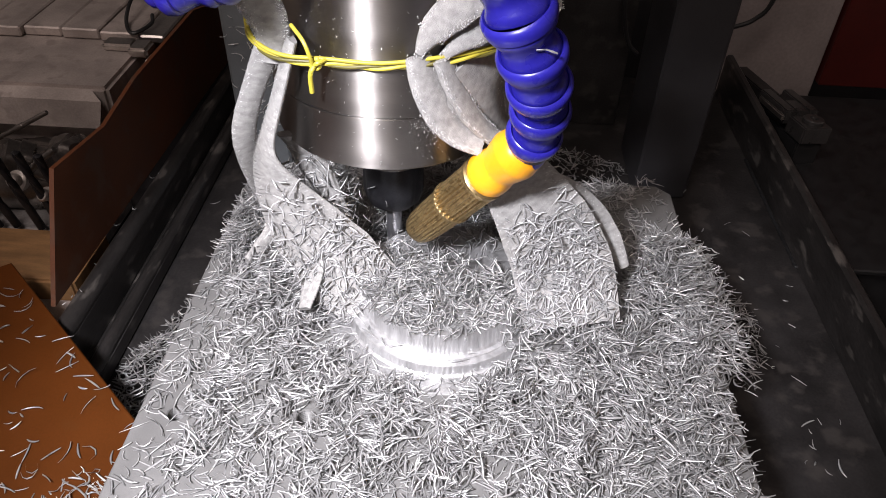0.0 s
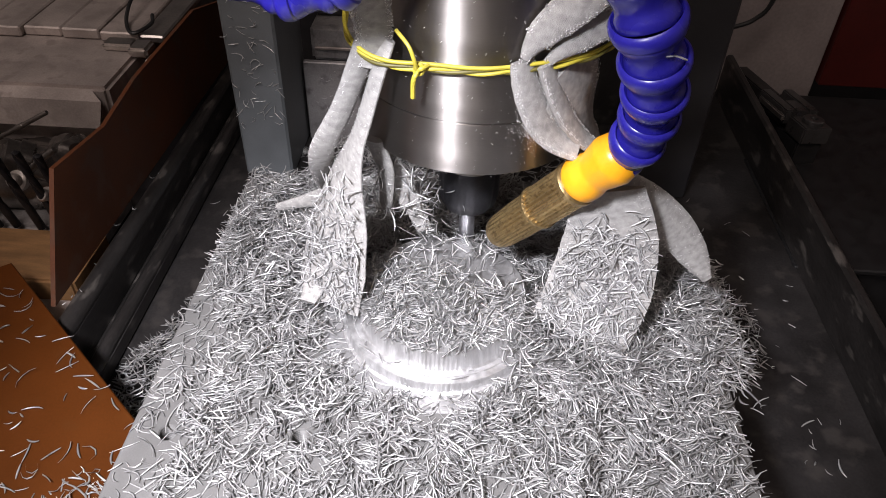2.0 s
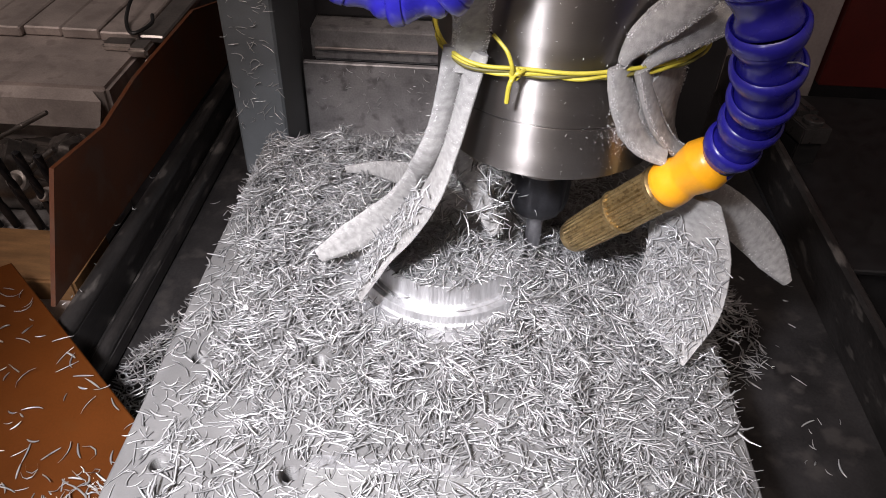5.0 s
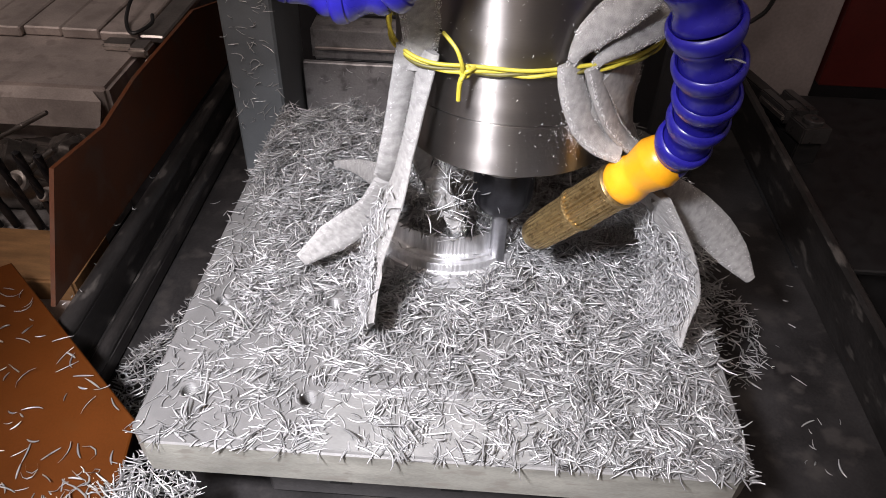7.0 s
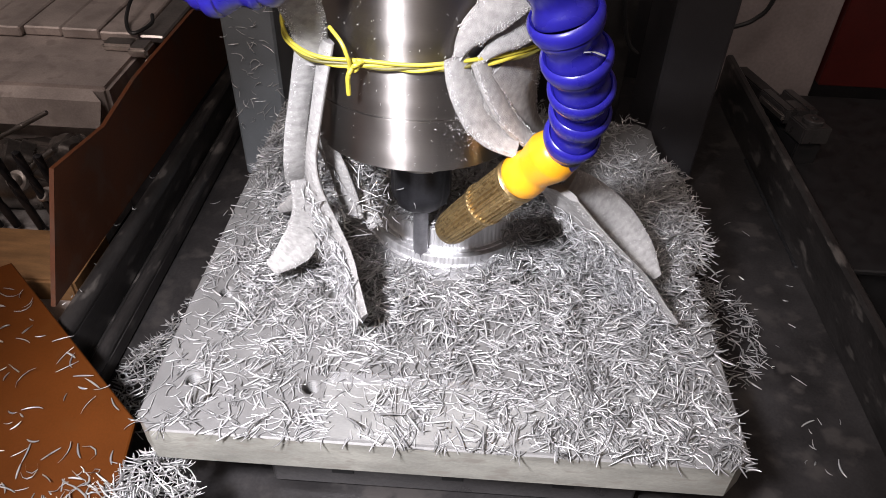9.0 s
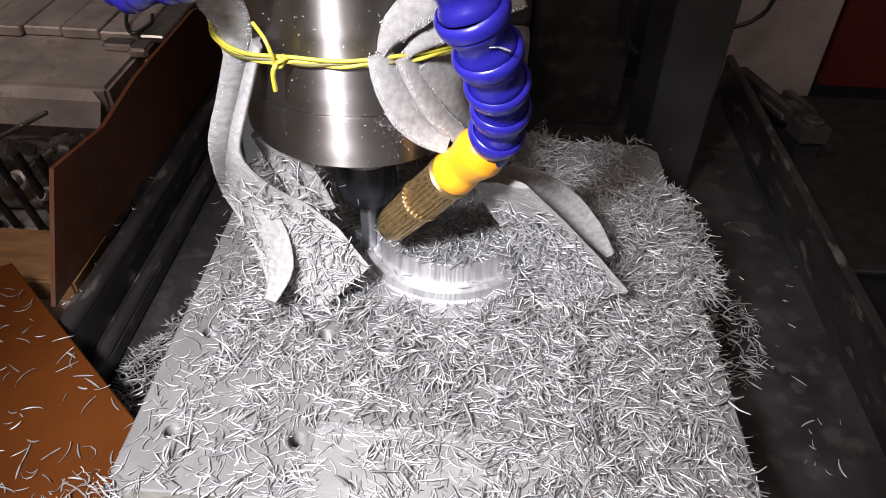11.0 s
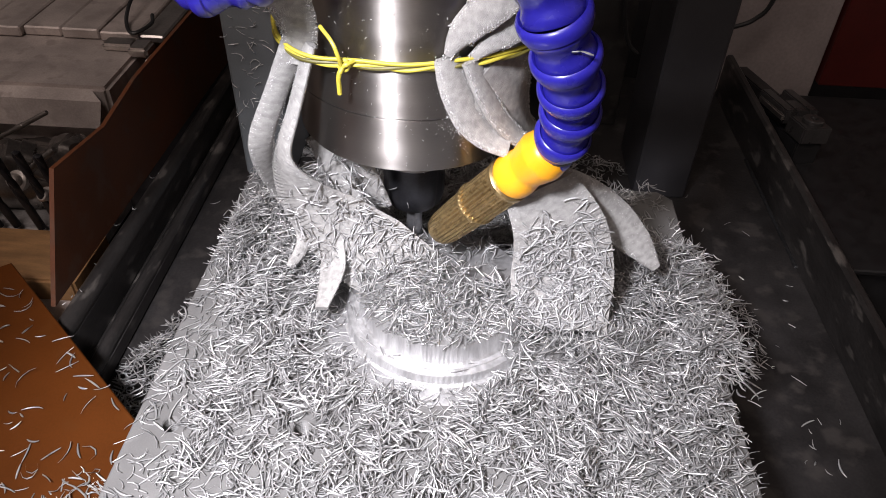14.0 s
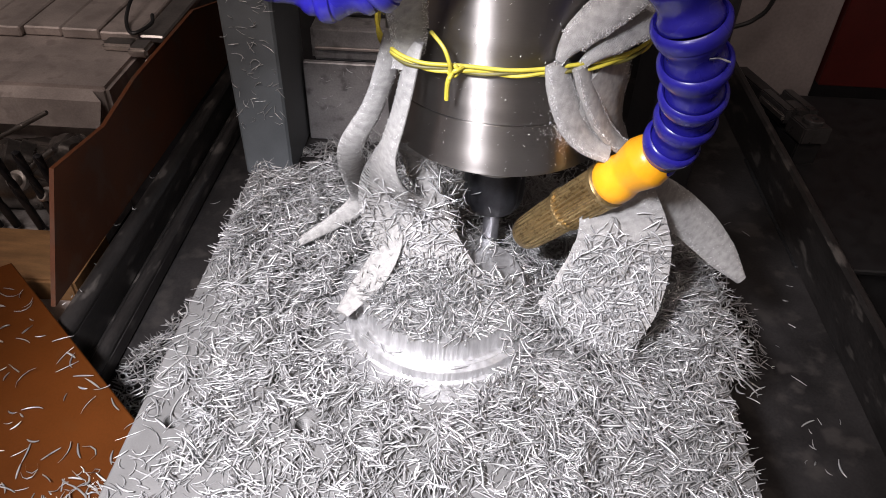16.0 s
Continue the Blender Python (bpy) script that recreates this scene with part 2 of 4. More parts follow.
def shavings(name, spots, normal=None, length=(0.0060, 0.0135), width=0.00104, lean=0.33, parent=None, mat=None, bundle=0.62):
    """Curled slivers of metal, one mesh: spots is an array of places (n, 3); normal, if given, turns the lot onto a slope."""
    n, seg = len(spots), 4
    # neighbours lie much the same way, in bundles
    at = np.asarray(spots)
    flow = 5.0 * smooth_noise(at[:, 0], at[:, 1], 85, 21) + 3.5 * smooth_noise(at[:, 0], at[:, 1], 210, 22)
    yaw = np.where(RNG.random(n) < bundle, flow + RNG.normal(0, 0.38, n), RNG.uniform(0, 2 * np.pi, n))
    size = RNG.uniform(*length, n) * np.where(RNG.random(n) < 0.10, 1.5, 1.0) * np.where(RNG.random(n) < 0.22, 0.55, 1.0)
    bend = RNG.normal(0, 0.75, n) + np.where(RNG.random(n) < 0.25, RNG.normal(0, 1.6, n), 0)
    twist = RNG.normal(0, 0.7, n)
    tilt = RNG.normal(0, 1.0, n) * lean
    wide = width * RNG.uniform(0.6, 1.35, n)
    s = np.linspace(-0.5, 0.5, seg + 1)
    verts = np.zeros((n, seg + 1, 3, 3))
    for i, u in enumerate(s):
        a = bend * u
        cx, cy = size * u * (1 - a * a / 6), size * u * a * 0.5
        taper = 0.45 + 0.55 * (1 - (2 * abs(u)) ** 2)
        roll = twist + twist * u * 1.5
        for k, (w, h) in enumerate(((-0.5, 0), (0.5, 0), (0.0, 0.30))):
            yy, zz = wide * taper * w, wide * taper * h
            yl, zl = yy * np.cos(roll) - zz * np.sin(roll), yy * np.sin(roll) + zz * np.cos(roll)
            x, y, z = cx, cy + yl, zl + size * 0.06 * np.abs(bend) * (2 * u) ** 2
            x, z = x * np.cos(tilt) - z * np.sin(tilt), x * np.sin(tilt) + z * np.cos(tilt)
            verts[:, i, k, 0] = x * np.cos(yaw) - y * np.sin(yaw)
            verts[:, i, k, 1] = x * np.sin(yaw) + y * np.cos(yaw)
            verts[:, i, k, 2] = z
    if normal is not None:
        q = np.array(Vector((0, 0, 1)).rotation_difference(Vector(normal)).to_matrix())
        verts = verts @ q.T
    verts += np.asarray(spots)[:, None, None, :]
    base = np.arange(n)[:, None, None] * (seg + 1) * 3
    quads = np.array([[i * 3 + k, i * 3 + (k + 1) % 3, i * 3 + 3 + (k + 1) % 3, i * 3 + 3 + k] for i in range(seg) for k in range(3)])[None]
    faces = (quads + base).reshape(-1, 4)
    me = bpy.data.meshes.new(name)
    me.vertices.add(n * (seg + 1) * 3)
    me.vertices.foreach_set("co", verts.reshape(-1))
    me.loops.add(faces.size)
    me.loops.foreach_set("vertex_index", faces.reshape(-1).astype(np.int32))
    me.polygons.add(len(faces))
    me.polygons.foreach_set("loop_start", np.arange(0, faces.size, 4, dtype=np.int32))
    me.update(calc_edges=True)
    me.materials.append(mat or CHIP)
    ob = new(name, me)
    if parent:
        ob.parent = parent
    return ob


RIDERS_X, RIDERS_Y = [], []      # what the spindle's slide carries, and what the table carries


# ---- setting: tray, walls, posts ----
FLOOR = -0.082


def build_setting():
    bm = bmesh.new()
    box(bm, (-1.6, -1.2, FLOOR - 0.6), (1.6, 2.2, FLOOR - 0.58))
    tagged(mesh_object("ground", bm, DARK), "dark workshop floor under the machine", "floor", kind="structure")
    bm = bmesh.new()
    box(bm, (-0.262, -0.25, FLOOR - 0.02), (0.262, 0.75, FLOOR), 0.002)
    box(bm, (-0.262, -0.25, FLOOR - 0.58), (-0.25, 0.75, FLOOR - 0.021))
    box(bm, (0.25, -0.25, FLOOR - 0.58), (0.262, 0.75, FLOOR - 0.021))
    tagged(mesh_object("machine_bed", bm, TRAY), "black oily machine bed with scattered metal chips", "machine bed", kind="structure")
    # the workshop shell, added; its pale walls and ceiling are unseen and bounce light
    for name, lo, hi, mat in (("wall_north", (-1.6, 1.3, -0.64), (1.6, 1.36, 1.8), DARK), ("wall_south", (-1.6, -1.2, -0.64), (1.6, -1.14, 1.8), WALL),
                              ("wall_west", (-1.6, -1.14, -0.64), (-1.54, 1.3, 1.8), WALL), ("wall_east", (1.54, -1.14, -0.64), (1.6, 1.3, 1.8), WALL),
                              ("ceiling", (-1.6, -1.2, 1.8), (1.6, 1.36, 1.86), WALL)):
        bm = bmesh.new()
        box(bm, lo, hi)
        tagged(mesh_object(name, bm, mat), "added plain workshop " + name.split("_")[0], name.split("_")[0], kind="structure")


build_setting()


def build_added_lamp():
    # Unseen housing added to go with the fill lamp overhead.
    ob = empty("added_ceiling_lamp", "unseen ceiling lamp housing added above the fill light", "lamp", (-0.42, -0.55, 1.8))
    bm = bmesh.new()
    box(bm, (-0.6, -0.18, -0.05), (0.6, 0.18, 0.0), 0.006)
    part("housing", bm, WHITE, ob)


build_added_lamp()


def build_posts():
    # The right post's near-black colour stands in for the shade on it.
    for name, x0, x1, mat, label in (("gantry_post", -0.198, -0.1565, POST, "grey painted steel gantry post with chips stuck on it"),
                                     ("gantry_post", 0.142, 0.187, DARK, "steel gantry post coloured near-black for the shade on it")):
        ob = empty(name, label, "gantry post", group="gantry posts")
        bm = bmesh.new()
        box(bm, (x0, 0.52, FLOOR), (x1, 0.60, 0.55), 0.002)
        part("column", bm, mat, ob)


build_posts()


# ---- the table with the plate ----
PLATE_T = 0.022


HOLES = [(-0.1318, 0.1406), (-0.1336, 0.2039), (-0.0725, 0.1406), (-0.0720, 0.2065)]


def build_plate():
    ob = empty("aluminium_plate", "thick grey aluminium plate with a round boss, covered in chips", "workpiece")
    x0, x1, y0, y1, c = -0.152, 0.1372, 0.1095, 0.4175, 0.0085
    outline = [(x0 + c, y0), (x1 - c, y0), (x1, y0 + c), (x1, y1 - c), (x1 - c, y1), (x0 + c, y1), (x0, y1 - c), (x0, y0 + c)]
    bm = bmesh.new()
    n, bev = len(outline), 0.0008
    mid = Vector(((x0 + x1) / 2, (y0 + y1) / 2))
    low = [bm.verts.new((x, y, -PLATE_T)) for x, y in outline]
    high = [bm.verts.new((x, y, -bev)) for x, y in outline]
    rim = [bm.verts.new((*(Vector(p) + (mid - Vector(p)).normalized() * bev * 1.4), 0.0)) for p in outline]
    for a, c2 in ((low, high), (high, rim)):
        for k in range(n):
            bm.faces.new((a[k], a[(k + 1) % n], c2[(k + 1) % n], c2[k]))
    bm.faces.new(low)
    edges = [bm.edges.get((rim[k], rim[(k + 1) % n])) for k in range(n)]
    for x, y in HOLES:
        loop = [bm.verts.new((x + 0.0046 * math.cos(2 * math.pi * k / 24), y + 0.0046 * math.sin(2 * math.pi * k / 24), 0)) for k in range(24)]
        edges += [bm.edges.new((loop[k], loop[(k + 1) % 24])) for k in range(24)]
    bmesh.ops.triangle_fill(bm, edges=edges, use_beauty=True)
    body = part("plate_body", bm, PLATE, ob)
    body.data.materials.append(EDGE)
    for p in body.data.polygons:
        if abs(p.normal.z) < 0.5:
            p.material_index = 1
    bm = bmesh.new()
    prism(bm, [(-0.0665, 0.1115), (0.105, 0.1115), (0.118, 0.122), (0.098, 0.1485), (-0.0655, 0.1500)], 0.0001, 0.0005, 0.0002)
    part("machined_land", bm, LAND, ob, "brighter machined strip on the plate")
    # The light caught by the step's wall is put in as brighter metal.
    bm = bmesh.new()
    prism(bm, [(-0.064, 0.1440), (0.004, 0.1450), (0.014, 0.1496), (-0.064, 0.1508)], 0.0001, 0.0009, 0.0003)
    part("lit_step_edge", bm, BOSS, ob, "brighter strip standing for the lit edge of the machined step")
    for x, y in HOLES:
        bm = bmesh.new()
        thread = [(0.0047, 0.0)]
        for k in range(9):
            thread += [(0.0041, -0.0008 - 0.0014 * k), (0.0048, -0.0015 - 0.0014 * k)]
        lathe(bm, thread + [(0.0046, -0.0145), (0, -0.0145)], 24, Matrix.Translation((x, y, 0)))
        part("threaded_hole", bm, PLATE, ob, "threaded hole")
    bm = bmesh.new()
    # tool marks: fine upright ticks round both tiers, deeper in patches
    wob = lambda k, n, z: 1 + (0.0042 * (int(k * 0.27 + 1.6 * math.sin(k * 0.031)) % 2) * (0.35 + 0.65 * math.sin(k * 0.023) ** 2) + 0.0008 * math.sin(k * 0.19)) * (0.0010 < z < 0.0203)
    lathe(bm, [(0.0545, 0.0004), (0.0532, 0.0010), (0.0528, 0.0014), (0.0525, 0.0056), (0.0519, 0.0064), (0.0486, 0.0066), (0.0482, 0.0072), (0.0460, 0.0074), (0.0452, 0.0082), (0.0448, 0.0090),
               (0.0446, 0.0196), (0.0440, 0.0206), (0, 0.0206)], 840, Matrix.Translation((BOSS_X, BOSS_Y, 0)), wob)
    part("boss", bm, BOSS, ob, "freshly milled bright round boss with a step", smooth=True)
    # rings left by the cutter on the plate
    bm = bmesh.new()
    ring = [(0.0535, 0.0001)]
    for k in range(9):
        ring += [(0.0550 + 0.0011 * k, 0.0005), (0.0555 + 0.0011 * k, 0.00035)]
    lathe(bm, ring + [(0.0652, 0.0001)], 120, Matrix.Translation((BOSS_X, BOSS_Y, 0)))
    part("milled_ring", bm, TRACK, ob, "bright rings of tool marks round the boss", smooth=True)
    RIDERS_Y.append(ob)
    ob = empty("machine_table", "dark steel sliding machine table under the plate", "machine table")
    bm = bmesh.new()
    box(bm, (-0.10, 0.135, FLOOR + 0.004), (0.10, 0.41, -PLATE_T - 0.0005), 0.002)
    part("table_block", bm, GREASE, ob)
    # No slots are cut: black strips paint in the shade inside them.
    for x in (-0.06, 0.0, 0.06):
        bm = bmesh.new()
        box(bm, (x - 0.006, 0.1335, FLOOR + 0.018), (x + 0.006, 0.1348, FLOOR + 0.030), 0.0003)
        part("slot_shade", bm, BLACK, ob, "black strip for the shade in a table slot")
    RIDERS_Y.append(ob)


build_plate()


def build_plate_chips():
    n = 60000
    x, y = RNG.uniform(-0.1505, 0.1500, n), RNG.uniform(0.1085, 0.417, n)
    r = np.hypot(x - BOSS_X, y - BOSS_Y)
    right = 0.75 * np.clip((x + 0.03) / 0.10, 0, 1) * np.clip((y - 0.11) / 0.10, 0.55, 1)
    near = np.exp(-((r - 0.085) / 0.045) ** 2)
    d = 0.33 + 0.36 * near + 0.62 * right + 0.5 * np.clip((y - 0.28) / 0.07, 0, 1) * np.clip((0.05 - x) / 0.05, 0, 1) + 0.3 * np.exp(-((x + 0.085) / 0.03) ** 2 - ((y - 0.31) / 0.04) ** 2)
    d *= (0.55 + 0.8 * smooth_noise(x, y, 90, 3)) * (0.35 + 1.25 * smooth_noise(x, y, 260, 8))
    d *= np.clip((x + 0.157) / np.where(y > 0.28, 0.018, 0.032), 0.2, 1)
    d = np.where(x > 0.131, d * 0.7 * np.clip((y - 0.235) / 0.06, 0, 1) + 0.12 * (x < 0.137), d)
    d *= np.where(x < 0.05, 0.72 + 0.28 * np.clip((y - 0.165) / 0.06, 0, 1), 1)
    d *= 1 - 0.8 * np.clip((x - 0.045) / 0.03, 0, 1) * np.clip((y - 0.325) / 0.03, 0, 1)
    d *= 1 - 0.95 * (x > 0.112 + 0.004 * np.sin(y * 300)) * np.clip((y - 0.343) / 0.012, 0, 1)
    for hx, hy in HOLES:
        d *= np.clip((np.hypot(x - hx, y - hy) - 0.004) / 0.006, 0, 1)
    d = np.where(r < 0.0540, 0, np.where(r < 0.0630, d * 0.35, d))
    keep = RNG.random(n) < d * 0.70
    x, y, d = x[keep], y[keep], d[keep]
    z = 0.0006 + RNG.random(len(x)) * np.clip(d - 0.25, 0, 1.2) * 0.014
    spots = np.stack([x, y, z], 1)
    # the deep bank along the right-hand side, spilling over the edge
    m = 9500
    x, y = RNG.uniform(0.045, 0.160, m), RNG.uniform(0.185, 0.425, m)
    tall = np.clip((x - 0.045) / 0.05, 0, 1) * np.clip((0.160 - x) / 0.030, 0, 1) * np.clip((y - 0.245) / 0.04, 0, 1) * np.clip((0.362 - y) / 0.025, 0, 1)
    tall *= 0.3 + 1.0 * smooth_noise(x, y, 150, 11)
    keep = RNG.random(m) < 0.12 * (x < 0.134) + tall
    x, y, tall = x[keep], y[keep], tall[keep]
    drop = np.clip((x - 0.137) / 0.036, 0, 1) * 0.016
    bank = np.stack([x, y, 0.001 - drop + (0.3 + 0.7 * RNG.random(len(x)) ** 0.6) * tall * 0.016], 1)
    spots = np.concatenate([spots, bank])
    d = np.concatenate([d, np.full(len(bank), 1.1)])
    # coarser chips scattered over the front of the plate
    m = 900
    coarse = np.stack([RNG.uniform(-0.13, 0.134, m), RNG.uniform(0.112, 0.25, m), RNG.uniform(0.001, 0.006, m)], 1)
    coarse = coarse[RNG.random(m) < 0.25 + 0.75 * np.clip((coarse[:, 0] + 0.02) / 0.08, 0, 1)]
    coarse = coarse[np.hypot(coarse[:, 0] - BOSS_X, coarse[:, 1] - BOSS_Y) > 0.066]
    ob = shavings("coarse_chips", coarse, length=(0.009, 0.015), width=0.00135, lean=0.2)
    tagged(ob, "long bright aluminium chips strewn over the plate", "metal chips", kind="stuff")
    RIDERS_Y.append(ob)
    # the heap on the boss
    m = 2400
    rr, a = 0.0452 * np.sqrt(RNG.random(m)), RNG.uniform(0, 2 * np.pi, m)
    hx, hy = rr * np.cos(a), rr * np.sin(a)
    keep = RNG.random(m) < np.clip((0.016 - hy - 0.3 * hx) / 0.012, 0.16, 1) * (0.3 + 1.2 * smooth_noise(hx, hy, 240, 5))
    rr, a = rr[keep], a[keep]
    m = len(rr)
    heap = np.stack([BOSS_X + rr * np.cos(a), BOSS_Y + rr * np.sin(a), 0.0215 + RNG.random(m) * 0.011 * (1 - (rr / 0.047) ** 2)], 1)
    # swarf on the ledge and round the foot of the boss, thinner in front
    m = 2200
    rr, a = RNG.uniform(0.0465, 0.0640, m), RNG.uniform(-np.pi, np.pi, m)
    side = np.clip(np.cos((a - 0.35) * 0.85), 0, 1) * (np.abs(a - 0.35) < 1.2)
    keep = RNG.random(m) < 0.04 + 0.85 * side
    rr, a, side = rr[keep], a[keep], side[keep]
    foot = np.stack([BOSS_X + rr * np.cos(a), BOSS_Y + rr * np.sin(a), np.where(rr < 0.0525, 0.0078, 0.0012) + RNG.random(len(rr)) * (0.003 + 0.010 * side)], 1)
    lean = np.concatenate([0.12 + 0.28 * np.clip(d, 0, 1), np.full(len(heap), 0.5), np.full(len(foot), 0.4)])
    ob = shavings("plate_chips", np.concatenate([spots, heap, foot]), lean=lean)
    tagged(ob, "curled bright aluminium chips heaped over the plate", "metal chips", kind="stuff")
    RIDERS_Y.append(ob)


build_plate_chips()


# ---- the spindle ----
def build_spindle():
    ob = empty("spindle", "polished steel milling spindle with a black collet nut", "spindle", (SPINDLE_X, SPINDLE_Y, 0))
    R = 0.0575
    bm = bmesh.new()
    lathe(bm, [(0, 0.1268), (R - 0.0006, 0.1268), (R, 0.1274), (R, 0.42), (0, 0.42)], 96)
    part("housing", bm, STEEL, ob, smooth=True)
    bm = bmesh.new()
    lathe(bm, [(0, 0.0990), (R - 0.004, 0.0990), (R - 0.0012, 0.1000), (R - 0.0004, 0.1012), (R - 0.0002, 0.1262), (R - 0.0012, 0.1267), (0, 0.1267)], 96)
    part("nose_cap", bm, STEEL, ob, smooth=True)
    bm = bmesh.new()
    lathe(bm, [(0, 0.0425), (0.0125, 0.0425), (0.0150, 0.0450), (0.0168, 0.0520), (0.0168, 0.0720), (0.0150, 0.0740), (0.0150, 0.0990), (0, 0.0990)], 48,
          squash=lambda k, n, z: 0.94 if (k % 8 in (3, 4) and z < 0.07) else 1)
    nut = part("collet_nut", bm, NUT, ob, smooth=True)
    bm = bmesh.new()
    lathe(bm, [(0.0148, 0.0722), (0.0172, 0.0722), (0.0174, 0.0727), (0.0174, 0.0738), (0.0170, 0.0743), (0.0148, 0.0744)], 48)
    part("nut_ring", bm, STEEL, nut, "thin bright steel ring on the nut", smooth=True)
    bm = bmesh.new()
    lathe(bm, [(0.0, 0.001), (0.0043, 0.001), (0.0045, 0.0015), (0.0045, 0.0428), (0, 0.0428)], 24,
          squash=lambda k, n, z: 0.86 if (k % 8 < 2 and z < 0.022) else 1)
    part("end_mill", bm, CARBIDE, ob, smooth=True)
    RIDERS_X.append(ob)


build_spindle()


# ---- coolant hoses on the spindle's slide ----
def hose_segment(name, a, b, r, parent, label=""):
    """One ball-and-socket link: a socket skirt, a waist and a ball."""
    a, b = Vector(a), Vector(b)
    h = (b - a).length
    bm = bmesh.new()
    lathe(bm, [(0.55 * r, -0.30 * h), (0.78 * r, -0.24 * h), (0.85 * r, -0.12 * h), (0.83 * r, 0.0), (0.77 * r, 0.10 * h), (0.78 * r, 0.24 * h), (0.87 * r, 0.42 * h), (0.96 * r, 0.54 * h),
               (0.975 * r, 0.60 * h), (0.96 * r, 0.625 * h), (1.02 * r, 0.65 * h), (1.05 * r, 0.76 * h), (1.045 * r, 0.88 * h), (0.98 * r, 0.95 * h), (0.93 * r, 0.97 * h), (0.86 * r, 0.90 * h)], 36, along(a, b))
    return part(name, bm, BLUE, parent, label, smooth=True)


def build_hoses():
    ob = empty("coolant_hose", "blue jointed plastic coolant hose with a brass nozzle", "coolant hose", (SPINDLE_X, SPINDLE_Y, 0), "coolant hoses")
    off = Vector((SPINDLE_X, SPINDLE_Y, 0))
    path = spline([Vector(p) - off for p in ((0.0010, 0.238, 0.2250), (0.0075, 0.230, 0.2060), (0.0120, 0.2300, 0.1935), (0.0185, 0.2345, 0.1775), (0.0230, 0.241, 0.1625),
                                             (0.0258, 0.2505, 0.1460), (0.0252, 0.2575, 0.1310), (0.0225, 0.264, 0.1190))], 8)
    length, marks = 0.0, [path[0]]
    for a, b in zip(path, path[1:]):
        length += (b - a).length
        if length > 0.0158:
            marks.append(b)
            length = 0.0
    for k, (a, b) in enumerate(zip(marks, marks[1:])):
        hose_segment("hose_link", b, a, 0.0132 - 0.0003 * k, ob)
    end = marks[-1]
    # orange elbow
    p0, p1, p2 = end + Vector((0.0008, -0.0005, 0.003)), Vector((0.0150, 0.2665, 0.1115)) - off, Vector((0.0065, 0.272, 0.0990)) - off
    bm = bmesh.new()
    tube(bm, spline([p0, p1, p2], 14), 0.0100, 28, lambda s: float(np.interp(s, (0, 0.12, 0.3, 0.5, 0.62, 0.8, 0.93, 1), (0.86, 1.08, 1.2, 1.06, 0.96, 1.10, 1.10, 1.0))))
    part("elbow", bm, ORANGE, ob, "orange plastic elbow", smooth=True)
    bm = bmesh.new()
    lathe(bm, [(0.0085, -0.003), (0.0098, -0.002), (0.0098, 0.002), (0.0085, 0.003)], 28, along(p0, p0 + Vector((0.005, -0.004, 0.014))))
    part("dark_ring", bm, BLACK, ob, "dark joint ring", smooth=True)
    # brass nozzle with flutes and two raised rings
    tip = Vector((-0.0255, 0.298, 0.0460)) - off
    h = (tip - p2).length
    bm = bmesh.new()
    lathe(bm, [(0.006, -0.002), (0.0102, -0.001), (0.0112, 0.0), (0.0112, 0.0022), (0.0106, 0.0026), (0.0106, 0.0285), (0.0112, 0.0290), (0.0112, 0.0306),
               (0.0100, 0.0312), (0.0099, 0.046), (0.0092, h - 0.005), (0.0084, h - 0.001), (0.0078, h), (0.0062, h), (0.0058, h - 0.008), (0, h - 0.008)], 108, along(p2, tip),
          squash=lambda k, n, z: 0.90 if (k % 4 < 2 and (0.00255 < z < 0.0286 or 0.0311 < z < 0.0475)) else 1)
    part("nozzle", bm, BRASS, ob, "fluted worn brass nozzle", smooth=True)
    tagged(shavings("stuck_chip", np.array([(0.0650, -0.1050, 0.1835)]), (0.2, -0.7, 0.6), (0.007, 0.0075), 0.0016, 0.1, ob), "bright chip stuck on the hose")
    RIDERS_X.append(ob)
    ob = empty("coolant_hose", "second blue jointed coolant hose, arched beside the spindle", "coolant hose", (SPINDLE_X, SPINDLE_Y, 0), "coolant hoses")
    path = spline([Vector(p) - off for p in ((-0.145, 0.262, 0.232), (-0.134, 0.252, 0.205), (-0.1223, 0.25, 0.1945), (-0.1085, 0.25, 0.1912), (-0.0936, 0.25, 0.1945), (-0.081, 0.252, 0.208), (-0.078, 0.26, 0.235))], 8)
    length, marks = 0.0, [path[0]]
    for a, b in zip(path, path[1:]):
        length += (b - a).length
        if length > 0.0165:
            marks.append(b)
            length = 0.0
    for a, b in zip(marks, marks[1:]):
        hose_segment("hose_link", b, a, 0.0128, ob)
    RIDERS_X.append(ob)


build_hoses()


